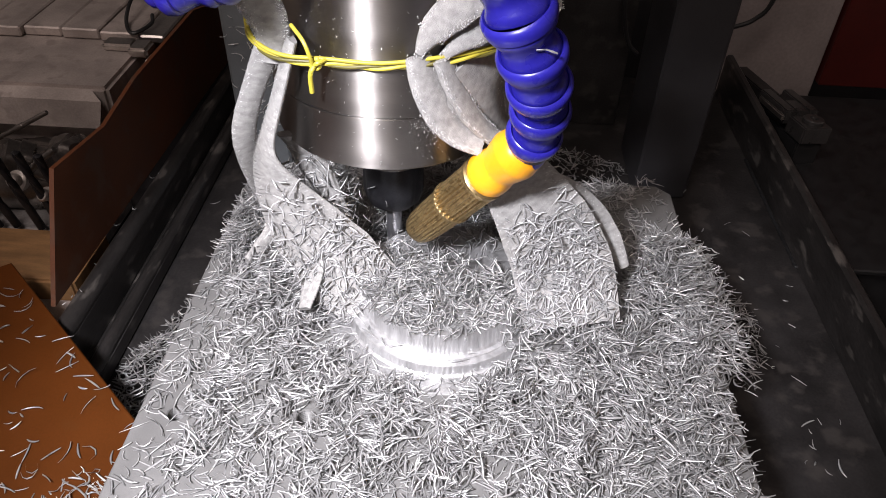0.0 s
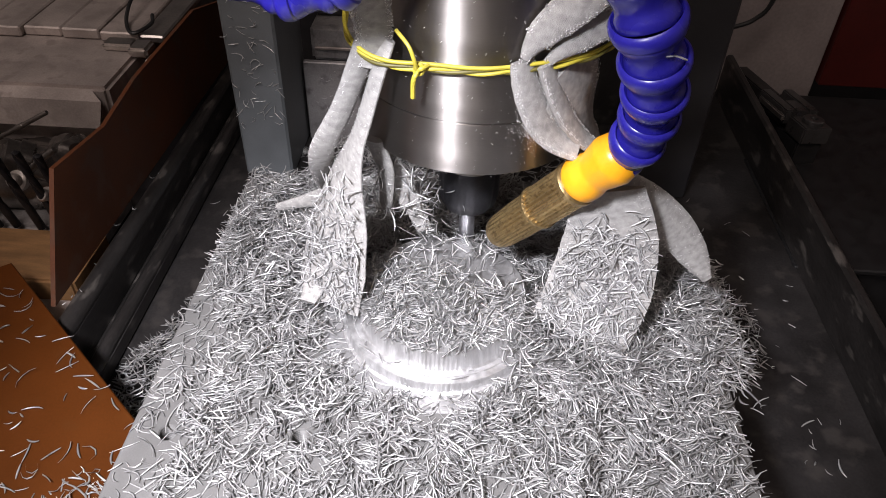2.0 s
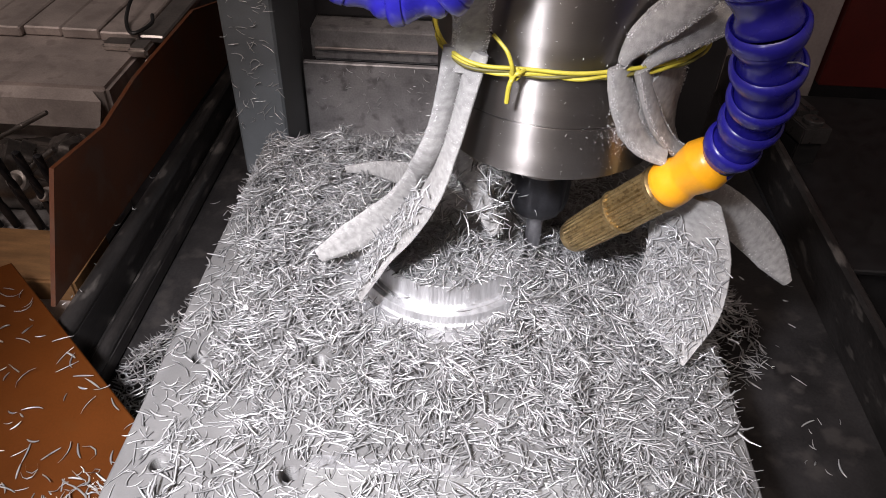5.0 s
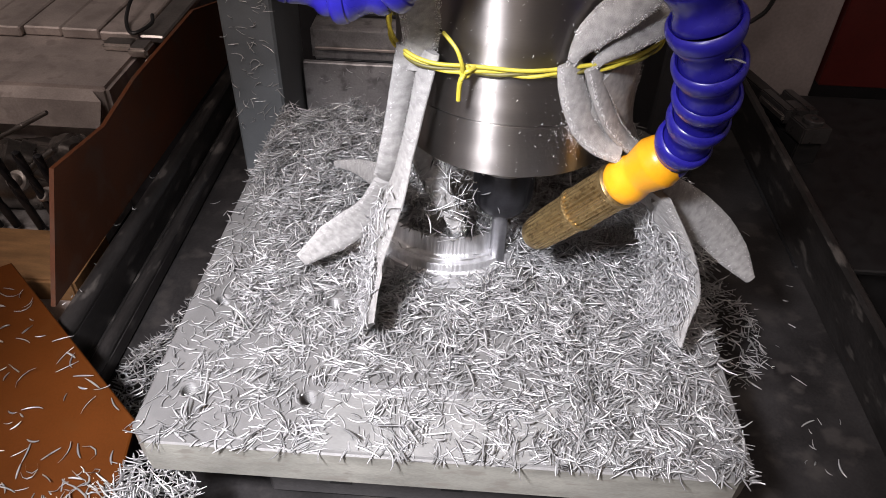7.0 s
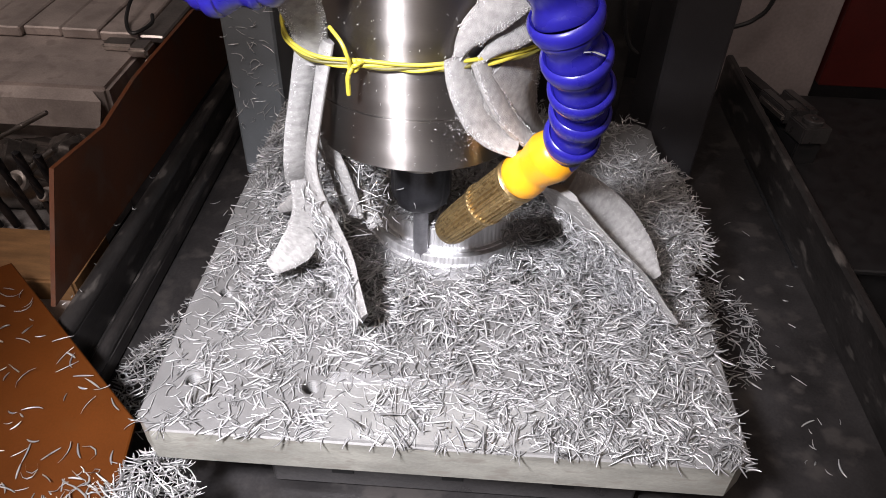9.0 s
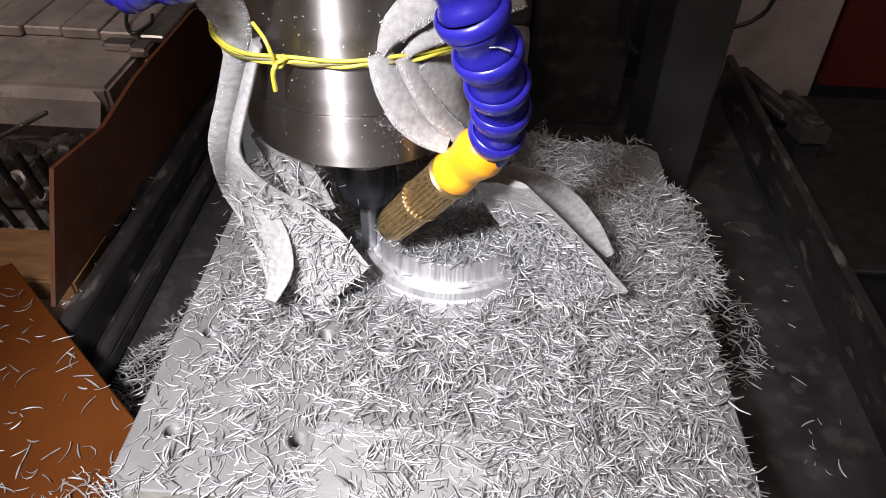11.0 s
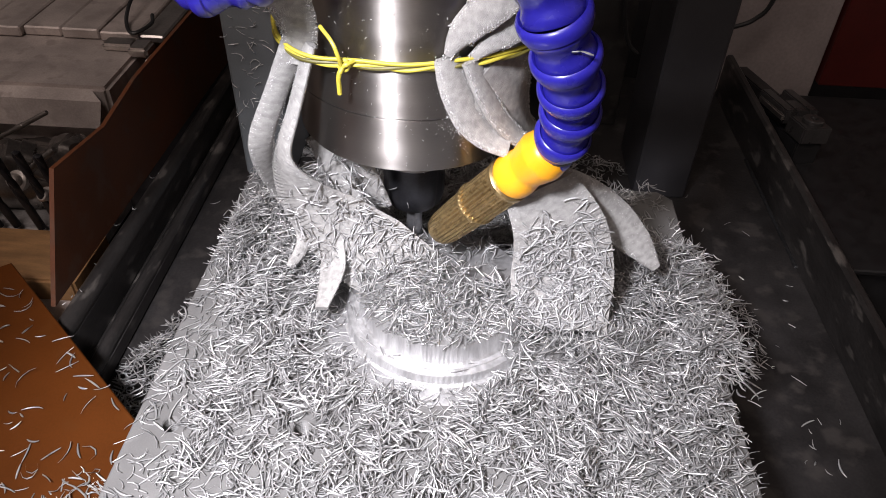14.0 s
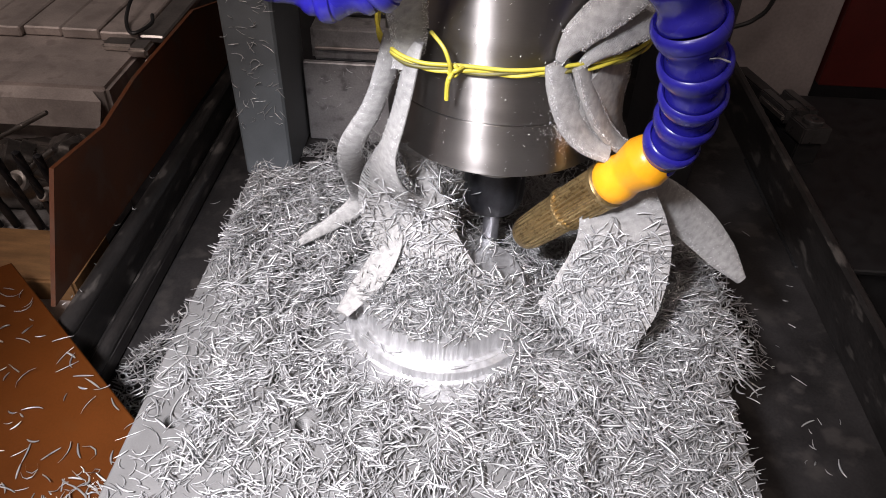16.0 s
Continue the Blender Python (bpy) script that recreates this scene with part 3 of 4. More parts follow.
# ---- the yellow wire round the spindle ----
def build_wire():
    ob = empty("tie_wire", "twisted yellow and dark insulated wire tied round the spindle", "wire", (SPINDLE_X, SPINDLE_Y, 0))
    def ring_at(a, lift, out):
        bulge = 0.0120 * math.exp(-((a + 2.34) / 0.36) ** 2) + 0.0085 * math.exp(-((a + 0.60) / 0.5) ** 2)
        r = 0.0592 + bulge + out
        climb = 0.010 * (0.5 - 0.5 * math.cos(math.pi * min(1.0, max(0.0, (-2.05 - a) / 0.65))))
        return Vector((r * math.cos(a), r * math.sin(a), 0.1545 + lift + climb * (a > -2.9) + climb * (a <= -2.9) * (a + math.pi) / 0.2416 - 0.0018 * math.exp(-((a + 1.45) / 0.45) ** 2) + 0.003 * math.cos(a)))
    around = np.linspace(-math.pi, math.pi, 200)
    bm = bmesh.new()
    tube(bm, [ring_at(a, 0.0012 + 0.0002 * math.sin(a * 9), 0.0002) for a in around], 0.00088, 10)
    part("yellow_strand", bm, YELLOW, ob, smooth=True)
    for name, mat, ph in (("yellow_strand", YELLOW, 0.0), ("dark_strand", OLIVE, math.pi)):
        bm = bmesh.new()
        tube(bm, [ring_at(a, -0.0011 + 0.0006 * math.sin(a * 13 + ph), 0.0006 * math.cos(a * 13 + ph)) for a in around], 0.0008, 8)
        part(name, bm, mat, ob, smooth=True)
    k = ring_at(-1.93, 0, 0.0018)
    bm = bmesh.new()
    tube(bm, [k + Vector((0.0016 * math.cos(a), -0.0006 - 0.0004 * math.sin(2 * a), 0.0022 * math.sin(a))) for a in np.linspace(0, 6.28, 18)], 0.0010, 8)
    tube(bm, spline([k + Vector((0.0035, 0.001, 0.0012)), k + Vector((0.001, -0.0018, 0.0008)), k + Vector((-0.0022, -0.0012, -0.0010))], 6), 0.0010, 8)
    part("knot", bm, YELLOW, ob, smooth=True)
    bm = bmesh.new()
    tube(bm, spline([k + Vector((-0.001, -0.0015, -0.001)), k + Vector((-0.0020, -0.003, 0.005)), k + Vector((-0.0045, -0.001, 0.0100)), k + Vector((-0.0098, 0.004, 0.0140))], 6), 0.00085, 8)
    part("loose_end", bm, YELLOW, ob, smooth=True)
    bm = bmesh.new()
    tube(bm, spline([k + Vector((-0.0098, 0.004, 0.0140)), k + Vector((-0.0118, 0.005, 0.0150)), k + Vector((-0.0140, 0.006, 0.0160))], 4), 0.00035, 6)
    part("bare_core", bm, BLACK, ob, "bare dark wire core", smooth=True)
    bm = bmesh.new()
    tube(bm, spline([k + Vector((-0.0005, -0.0015, 0.0)), k + Vector((-0.0022, -0.003, -0.004)), k + Vector((-0.0026, -0.0015, -0.0125))], 6), 0.00105, 8)
    part("loose_end", bm, YELLOW, ob, smooth=True)
    RIDERS_X.append(ob)


build_wire()


# ---- felt rags tied to the spindle: rigid lengths of felt that follow each other ----
LEFT_LONG = {
    0: [(-34, -52, 160), (-45, -52, 127), (-55, -47, 96), (-45, -43, 62), (-30, -44, 36), (-6, -51, 14)],
    1.5: [(-35, -52, 162), (-48, -52, 124), (-59, -47, 95), (-57, -41, 62), (-47, -47, 36), (-24, -58, 14)],
    2.2: [(-37, -52, 162), (-48, -52, 122), (-57, -47, 92), (-65, -49, 62), (-75, -52, 36), (-86, -57, 14)],
    3: [(-40, -52, 159), (-46, -52, 126), (-53, -47, 99), (-61, -26, 62), (-78, -28, 36), (-92, -42, 14)],
    4: [(-38, -52, 158), (-46, -52, 121), (-53, -47, 95), (-67, -33, 62), (-88, -29, 36), (-105, -23, 14)],
    6.4: [(-39, -52, 158), (-45, -52, 121), (-53, -47, 86), (-62, -46, 62), (-72, -45, 36), (-77, -74, 14)],
    8: [(-37, -52, 156), (-46, -52, 119), (-52, -47, 87), (-57, -48, 62), (-59, -55, 36), (-45, -70, 14)],
    9: [(-35, -52, 160), (-43, -52, 122), (-49, -47, 92), (-47, -41, 62), (-40, -45, 36), (-25, -70, 14)],
    11.4: [(-33, -52, 157), (-46, -52, 123), (-55, -47, 98), (-49, -36, 62), (-30, -36, 36), (-5, -44, 14)],
    13.5: [(-37, -52, 158), (-48, -52, 122), (-58, -47, 96), (-49, -34, 62), (-24, -30, 36), (10, -28, 14)],
    14.5: [(-39, -52, 159), (-51, -52, 123), (-58, -47, 97), (-51, -36, 62), (-31, -37, 36), (1, -48, 14)],
    16: [(-39, -52, 162), (-46, -52, 127), (-54, -47, 99), (-55, -26, 62), (-43, -30, 36), (-20, -47, 14)],
}
LEFT_FINGER = {
    0: [(-41, -50, 161), (-59, -46, 123), (-66, -39, 96), (-66, -10, 44), (-68, -1, 22), (-82, -24, 11)],
    1.5: [(-41, -50, 163), (-57, -46, 125), (-72, -39, 97), (-72, 3, 44), (-87, 20, 22), (-116, 8, 11)],
    2.2: [(-43, -50, 164), (-60, -46, 120), (-74, -39, 92), (-77, 3, 44), (-91, 26, 22), (-120, 33, 11)],
    3: [(-48, -50, 160), (-58, -46, 124), (-71, -39, 95), (-79, 15, 44), (-102, 37, 22), (-127, 46, 11)],
    4: [(-46, -50, 159), (-52, -46, 120), (-65, -39, 92), (-74, 17, 44), (-101, 51, 22), (-127, 58, 11)],
    6.4: [(-47, -50, 159), (-54, -46, 117), (-61, -39, 83), (-71, 25, 44), (-94, 73, 22), (-113, 95, 11)],
    8: [(-43, -50, 158), (-53, -46, 115), (-58, -39, 81), (-70, 4, 44), (-90, 37, 22), (-104, 47, 11)],
    9: [(-41, -50, 161), (-53, -46, 115), (-58, -39, 82), (-64, -3, 44), (-80, 16, 22), (-90, 25, 11)],
    11.4: [(-39, -50, 158), (-55, -46, 119), (-64, -39, 95), (-75, -3, 44), (-51, -31, 22), (-41, -57, 11)],
    13.5: [(-42, -50, 159), (-62, -46, 117), (-69, -39, 93), (-68, -11, 44), (-54, -24, 22), (-57, -29, 11)],
    14.5: [(-44, -50, 160), (-63, -46, 119), (-72, -39, 94), (-70, 1, 44), (-67, -5, 22), (-80, -26, 11)],
    16: [(-46, -50, 164), (-58, -46, 125), (-73, -39, 98), (-76, 9, 44), (-81, 16, 22), (-112, -6, 11)],
}
LEFT_TAB = {
    0: [(-60, -30, 80), (-46, -33, 49), (-38, -44, 28), (-40, -65, 16)],
    1.5: [(-66, -30, 80), (-60, -26, 49), (-64, -39, 28), (-71, -62, 16)],
    2.2: [(-63, -28, 80), (-68, -30, 49), (-78, -41, 28), (-85, -59, 16)],
    3: [(-62, -21, 80), (-68, -6, 49), (-89, -17, 28), (-111, -43, 16)],
    4: [(-67, -21, 80), (-81, -12, 49), (-102, -16, 28), (-125, -22, 16)],
    6.4: [(-61, -35, 80), (-75, -22, 49), (-97, -16, 28), (-116, -24, 16)],
    8: [(-59, -38, 80), (-69, -29, 49), (-86, -27, 28), (-100, -32, 16)],
    9: [(-57, -35, 80), (-57, -32, 49), (-66, -31, 28), (-80, -35, 16)],
    11.4: [(-58, -34, 80), (-44, -39, 49), (-36, -49, 28), (-39, -64, 16)],
    13.5: [(-64, -27, 80), (-48, -30, 49), (-35, -39, 28), (-35, -64, 16)],
    14.5: [(-64, -25, 80), (-51, -26, 49), (-44, -36, 28), (-51, -64, 16)],
    16: [(-61, -22, 80), (-55, -23, 49), (-57, -36, 28), (-76, -67, 16)],
}
LEFT_FOLD = {
    0: [(-46, -36, 104), (-36, -25, 82), (-27, -22, 50)],
    1.5: [(-44, -38, 104), (-37, -30, 82), (-37, -28, 50)],
    2.2: [(-48, -36, 104), (-44, -29, 82), (-47, -15, 50)],
    4: [(-49, -28, 104), (-54, -22, 82), (-63, -3, 50)],
    6.4: [(-51, -28, 104), (-55, -28, 82), (-63, -19, 50)],
    8: [(-52, -28, 104), (-54, -36, 82), (-59, -26, 50)],
    9: [(-43, -36, 104), (-39, -32, 82), (-34, -26, 50)],
    11.4: [(-43, -37, 104), (-30, -25, 82), (-17, -21, 50)],
    13.5: [(-40, -35, 104), (-26, -23, 82), (-13, -14, 50)],
    14.5: [(-44, -33, 104), (-29, -21, 82), (-20, -17, 50)],
    16: [(-45, -35, 104), (-37, -22, 82), (-34, -7, 50)],
}
RIGHT_FLAP = {
    0: [(64, -47, 92), (81, -45, 64), (94, -46, 36), (100, -62, 13)],
    1.5: [(65, -51, 92), (72, -51, 64), (72, -56, 36), (64, -69, 13)],
    3.5: [(61, -54, 92), (64, -57, 64), (58, -64, 36), (45, -66, 13)],
    7: [(66, -48, 92), (79, -48, 64), (88, -50, 36), (85, -60, 13)],
    9: [(68, -52, 92), (88, -49, 64), (109, -43, 36), (128, -48, 13)],
    11.3: [(72, -48, 92), (89, -38, 64), (108, -33, 36), (129, -37, 13)],
    12.5: [(70, -46, 92), (89, -40, 64), (107, -37, 36), (123, -42, 13)],
    14.5: [(61, -54, 92), (74, -54, 64), (74, -58, 36), (70, -69, 13)],
    16: [(54, -54, 92), (62, -58, 64), (57, -65, 36), (46, -68, 13)],
}
RIGHT_FINGER = {
    0: [(70, -44, 92), (104, -25, 60), (128, -32, 30)],
    1.5: [(72, -46, 92), (106, -34, 60), (128, -38, 30)],
    3.5: [(69, -47, 92), (106, -35, 60), (132, -37, 30)],
    7: [(71, -47, 92), (107, -34, 60), (133, -36, 30)],
    9: [(73, -47, 92), (103, -31, 60), (129, -38, 30)],
    12.5: [(74, -42, 92), (110, -11, 60), (142, -12, 30)],
    14.5: [(72, -47, 92), (105, -33, 60), (131, -36, 30)],
    16: [(69, -45, 92), (104, -32, 60), (133, -37, 30)],
}

# Direction towards the camera: felt widths are turned to fit its view.
TO_CAMERA = Vector((0.02, -0.74, 0.67))
CLOTHS = []


def felt_section(w, fold):
    """Half-thickness and sag of the felt across its width."""
    out = []
    for i in range(11):
        u = i / 5 - 1
        out.append((u * w / 2, 0.0003 + 0.0015 * math.sqrt(1 - abs(u) ** 3.5), -fold * w * (abs(u) - 0.4)))
    return out


def felt_sheet(bm, rings, seed, ends=(True, True), start=0.0):
    """A thick ribbon through the given cross-section poses: (pose, width, fold)."""
    r = random.Random(seed)
    tops, lows = [], []
    uv = bm.loops.layers.uv.new("felt")
    place, run, last = {}, start, rings[0][0].translation
    for m, w, fold in rings:
        run, last = run + (m.translation - last).length, m.translation
        sec = felt_section(w, fold)
        jit = [r.uniform(-0.00012, 0.00012) for _ in sec]
        tops.append([bm.verts.new(m @ Vector((x + (j if k in (0, 10) else 0), sag + h, j * 0.5))) for k, ((x, h, sag), j) in enumerate(zip(sec, jit))])
        lows.append([bm.verts.new(m @ Vector((x + (j if k in (0, 10) else 0), sag - h, j * 0.5))) for k, ((x, h, sag), j) in enumerate(zip(sec, jit))])
        for row, side in ((tops, 0.0), (lows, 0.3)):
            for v, (x, h, sag) in zip(row[-1], sec):
                place[v] = (x + side, run)
    n = len(tops[0])
    for a, b, flip in ((tops, tops, 0), (lows, lows, 1)):
        for j in range(len(a) - 1):
            for i in range(n - 1):
                f = (a[j][i], a[j][i + 1], a[j + 1][i + 1], a[j + 1][i])
                bm.faces.new(f[::-1] if flip else f)
    for j in range(len(tops) - 1):
        for i in (0, n - 1):
            bm.faces.new((tops[j][i], tops[j + 1][i], lows[j + 1][i], lows[j][i]))
    for j, closed in ((0, ends[0]), (len(tops) - 1, ends[1])):
        for i in range(n - 1):
            if closed:
                bm.faces.new((tops[j][i], tops[j][i + 1], lows[j][i + 1], lows[j][i]))
    for f in bm.faces:
        for loop in f.loops:
            loop[uv].uv = place[loop.vert]
    return bm


def felt_piece(name, length, w0, w1, fold, parent, seed, ends, start):
    """A short length of felt along +z."""
    bm = bmesh.new()
    felt_sheet(bm, [(Matrix.Translation((0, 0, (v - 0.5) * length)), w0 + (w1 - w0) * v, fold) for v in (0, 0.5, 1)], seed, ends, start)
    return part(name, bm, FELT, parent, smooth=True)


def shape_at(keys, t):
    """The strip's line at t, between the shapes that are given."""
    times = sorted(keys)
    if t <= times[0]:
        return [Vector(p) for p in keys[times[0]]]
    for a, b in zip(times, times[1:]):
        if t <= b:
            s = (t - a) / (b - a)
            s = s * s * (3 - 2 * s) * 0.5 + s * 0.5
            return [Vector(p).lerp(Vector(q), s) for p, q in zip(keys[a], keys[b])]
    return [Vector(p) for p in keys[times[-1]]]


def turn_at(turns, t):
    """The strip's turn about its own line at t, at its upper and at its lower end."""
    return [radians(float(np.interp(t, [r[0] for r in turns], [r[k] for r in turns]))) for k in (1, 2)]


def pieces_at(keys, turns, t, n):
    """Poses of the n lengths of a strip at t; the z axis runs down the strip."""
    line = [p * 0.001 for p in spline(shape_at(keys, t), 12)]
    for _ in range(28):
        line = [line[0]] + [(a + 2 * b + c) / 4 for a, b, c in zip(line, line[1:], line[2:])] + [line[-1]]
    run = [0.0]
    for a, b in zip(line, line[1:]):
        run.append(run[-1] + (b - a).length)
    out, (upper, lower) = [], turn_at(turns, t)
    for k in range(n):
        ends = []
        for s in (k / n, (k + 0.5) / n, (k + 1) / n):
            s *= run[-1]
            j = max(i for i in range(len(run)) if run[i] <= s + 1e-9)
            j = min(j, len(run) - 2)
            f = (s - run[j]) / max(1e-9, run[j + 1] - run[j])
            ends.append(line[j].lerp(line[j + 1], f))
        z = (ends[2] - ends[0]).normalized()
        x = TO_CAMERA.cross(z).normalized()
        y = z.cross(x)
        angle = upper + (lower - upper) * k / max(1, n - 1)
        c, s = math.cos(angle), math.sin(angle)
        x, y = c * x + s * y, c * y - s * x
        m = Matrix((x, y, z)).transposed().to_4x4()
        m.translation = ends[1]
        out.append(m)
    return out, run[-1]


def build_strip(label, keys, turns, n, widths, chips, seed, folds=(0.0, 0.0), bare=0.12):
    ob = empty("felt_rag", label, "rag", (SPINDLE_X, SPINDLE_Y, 0), "felt rags tied to the spindle")
    longest = max(pieces_at(keys, turns, t, n)[1] for t in keys)
    pieces = []
    for k in range(n):
        w0, w1 = (float(np.interp((k + d) / n, np.linspace(0, 1, len(widths)), widths)) for d in (-0.04, 1.04))
        p = felt_piece("felt_piece", longest / n * 1.03, w0, w1, folds[0] + (folds[1] - folds[0]) * k / n, ob, seed * 50 + k, (k == 0, k == n - 1), seed + longest * k / n)
        L = longest / n
        count = int(chips * np.clip(((k + 1) / n - bare) * 2.6, 0, 1) * w0 * L)
        glints = int(170 * 1000 * (w0 + 0.004) * L)
        if count > 0:
            spots = np.stack([RNG.uniform(-0.46, 0.46, count) * w0, RNG.uniform(0.0020, 0.0042, count), RNG.uniform(-0.5, 0.5, count) * L], 1)
            tagged(shavings("stuck_swarf", spots, (0, 1, 0), lean=0.42, parent=p, mat=FELT_CHIP, bundle=0.0), kind="stuff")
        u = np.sign(RNG.uniform(-1, 1, glints)) * RNG.uniform(0, 1, glints) ** 0.6
        spots = np.stack([u * 0.5 * w0, 0.0016 * (1 - 0.3 * abs(u) ** 6) - (folds[0] + (folds[1] - folds[0]) * k / n) * w0 * (abs(u) - 0.4), RNG.uniform(-0.5, 0.5, glints) * L], 1)
        tagged(shavings("metal_dust", spots, (0, 1, 0), (0.0004, 0.0011), 0.00030, 0.8, p, GLITTER), kind="stuff")
        pieces.append(p)
    RIDERS_X.append(ob)
    CLOTHS.append((keys, turns, n, pieces))


build_strip("long torn strip of grey felt trailing over the plate", LEFT_LONG, [(0, 55, 0), (1.5, 55, 5), (2.2, 50, 40), (3, 46, 70), (4, 42, 74), (6.4, 42, 78), (8, 45, 80), (9, 50, 72), (11.4, 55, 5), (16, 55, 5)], 80, (0.012, 0.011, 0.013, 0.026, 0.040, 0.046, 0.040), 150000, 1, (0.10, 0.02), 0.42)
build_strip("torn strip of grey felt with a narrow end", LEFT_FINGER, [(0, -55, -40), (2.2, -52, -35), (4, -40, -30), (7, -40, -30), (11, -55, -40), (16, -55, -25)], 80, (0.013, 0.011, 0.012, 0.014, 0.016, 0.012, 0.005), 9000, 2, (0.10, 0.02))
build_strip("torn tab of grey felt with a pointed end", LEFT_TAB, [(0, 40, 45), (2.2, 10, 20), (3, -30, -20), (4, -40, -30), (8, -40, -30), (9, -20, -10), (11.4, 30, 45), (16, 35, 36)], 40, (0.012, 0.014, 0.019, 0.019, 0.009), 20000, 3)
build_strip("folded edge of grey felt curling beside the spindle", LEFT_FOLD, [(0, 52, 46), (4, 66, 66), (9, 60, 40), (12, 46, 40), (16, 52, 46)], 24, (0.012, 0.016, 0.016, 0.013), 45000, 6, (0.08, 0.02))
build_strip("broad flap of grey felt strewn with metal chips", RIGHT_FLAP, [(0, 10, 5), (3.5, 15, 10), (4.5, 50, 40), (6.3, 82, 74), (9, 86, 84), (11.3, 66, 58), (12.5, 15, 10), (16, 10, 5)], 40, (0.034, 0.046, 0.052, 0.050), 220000, 4, (-0.06, 0.0))
build_strip("narrow strip of grey felt hanging behind the nozzle", RIGHT_FINGER, [(0, 45, 40), (1.5, 15, 15), (9, 10, 10), (11.3, 50, 50), (12.5, 55, 55), (14, 15, 15), (16, 10, 10)], 34, (0.016, 0.020, 0.021, 0.020, 0.016, 0.006), 5000, 5, (0.05, 0.03))


def build_wraps():
    """The upper ends of the rags, held by the wire against the spindle; they do not move on it."""
    lines = (
        ("folded grey felt rag pressed to the spindle under the wire", [(0.0184, -0.0576, 0.1582), (0.0207, -0.0579, 0.1481), (0.0271, -0.0569, 0.1335), (0.0354, -0.0545, 0.1201), (0.0477, -0.0539, 0.1133)], (0.011, 0.015, 0.017, 0.014, 0.01), -20, 0.05),
        ("folded grey felt rag pressed to the spindle under the wire", [(0.0277, -0.056, 0.157), (0.0326, -0.0545, 0.1444), (0.0397, -0.0515, 0.1298), (0.0493, -0.0468, 0.1163), (0.0604, -0.0427, 0.1078)], (0.01, 0.011, 0.012, 0.011, 0.009), -30, 0.05),
        ("folded grey felt rag pressed to the spindle under the wire", [(0.0364, -0.0484, 0.1537), (0.0412, -0.0443, 0.1422), (0.0466, -0.0386, 0.1271), (0.0544, -0.0276, 0.1094), (0.0625, -0.0162, 0.0966)], (0.024, 0.038, 0.042, 0.034, 0.02), -20, 0.05),
        ("grey felt rag leading up from the wire beside the hose", [(0.0189, -0.058, 0.1574), (0.0232, -0.0575, 0.1662), (0.0319, -0.0555, 0.175), (0.0414, -0.054, 0.1826), (0.0485, -0.0559, 0.1921)], (0.004, 0.012, 0.015, 0.015, 0.014), 15, 0.05),
        ("grey felt rag leading up from the wire beside the hose", [(0.0283, -0.0563, 0.1561), (0.0364, -0.0539, 0.1629), (0.0471, -0.049, 0.1684), (0.059, -0.0446, 0.1735), (0.0748, -0.0282, 0.1731)], (0.004, 0.011, 0.013, 0.013, 0.012), 20, 0.05),
        ("thin strip of grey felt hanging beside the collet nut", [(-0.0458, -0.03, 0.0999), (-0.0396, -0.025, 0.08), (-0.031, -0.022, 0.0589), (-0.0221, -0.023, 0.0394)], (0.010, 0.013, 0.012, 0.008), 20, 0.05),
        # Upper end slid toward the camera along its view, clear of the hose's shadow.
        ("grey felt rag leading up from the wire past the spindle", [(-0.0410, -0.0802, 0.1990), (-0.0411, -0.0675, 0.1824), (-0.0409, -0.0559, 0.1667), (-0.0430, -0.0500, 0.1549), (-0.0445, -0.0495, 0.1460)], (0.016, 0.017, 0.016, 0.015, 0.010), -15, 0.04))
    for seed, (label, pts, widths, turn, fold) in enumerate(lines):
        ob = empty("felt_rag", label, "rag", (SPINDLE_X, SPINDLE_Y, 0), "felt rags tied to the spindle")
        keys = {0: [Vector(p) * 1000 for p in pts]}
        n = 24
        poses, length = pieces_at(keys, [(0, turn, turn)], 0, n)
        bm = bmesh.new()
        felt_sheet(bm, [(m, float(np.interp(k / (n - 1), np.linspace(0, 1, len(widths)), widths)), fold) for k, m in enumerate(poses)], 400 + seed)
        p = part("felt_fold", bm, FELT, ob, smooth=True)
        spots = []
        for m, w in ((poses[k], widths[min(len(widths) - 1, k * len(widths) // n)]) for k in range(n)):
            for _ in range(40):
                u = RNG.choice((-1, 1)) * RNG.random() ** 0.4
                spots.append(m @ Vector((u * w * 0.5, 0.0015 - fold * w * (abs(u) - 0.4), RNG.uniform(-0.5, 0.5) * length / n)))
        if label.startswith("thin strip"):
            spot = np.array([poses[int(k)] @ Vector((RNG.normal(0.004, 0.007), RNG.normal(0.001, 0.006), 0)) for k in RNG.uniform(4, n - 1, 170)])
            tagged(shavings("stuck_swarf", spot, lean=0.6, parent=p, bundle=0.0), kind="stuff")
        tagged(shavings("metal_dust", np.array(spots), TO_CAMERA, (0.0004, 0.0011), 0.00030, 0.8, p, GLITTER), kind="stuff")
        RIDERS_X.append(ob)


build_wraps()


# ---- beside and behind the table ----
def sheet_prism(name, outline, z0, z1, mat, label, category, kind=""):
    bm = bmesh.new()
    prism(bm, outline, z0, z1, 0.0006)
    ob = mesh_object(name, bm, mat)
    return tagged(ob, label, category, kind=kind)


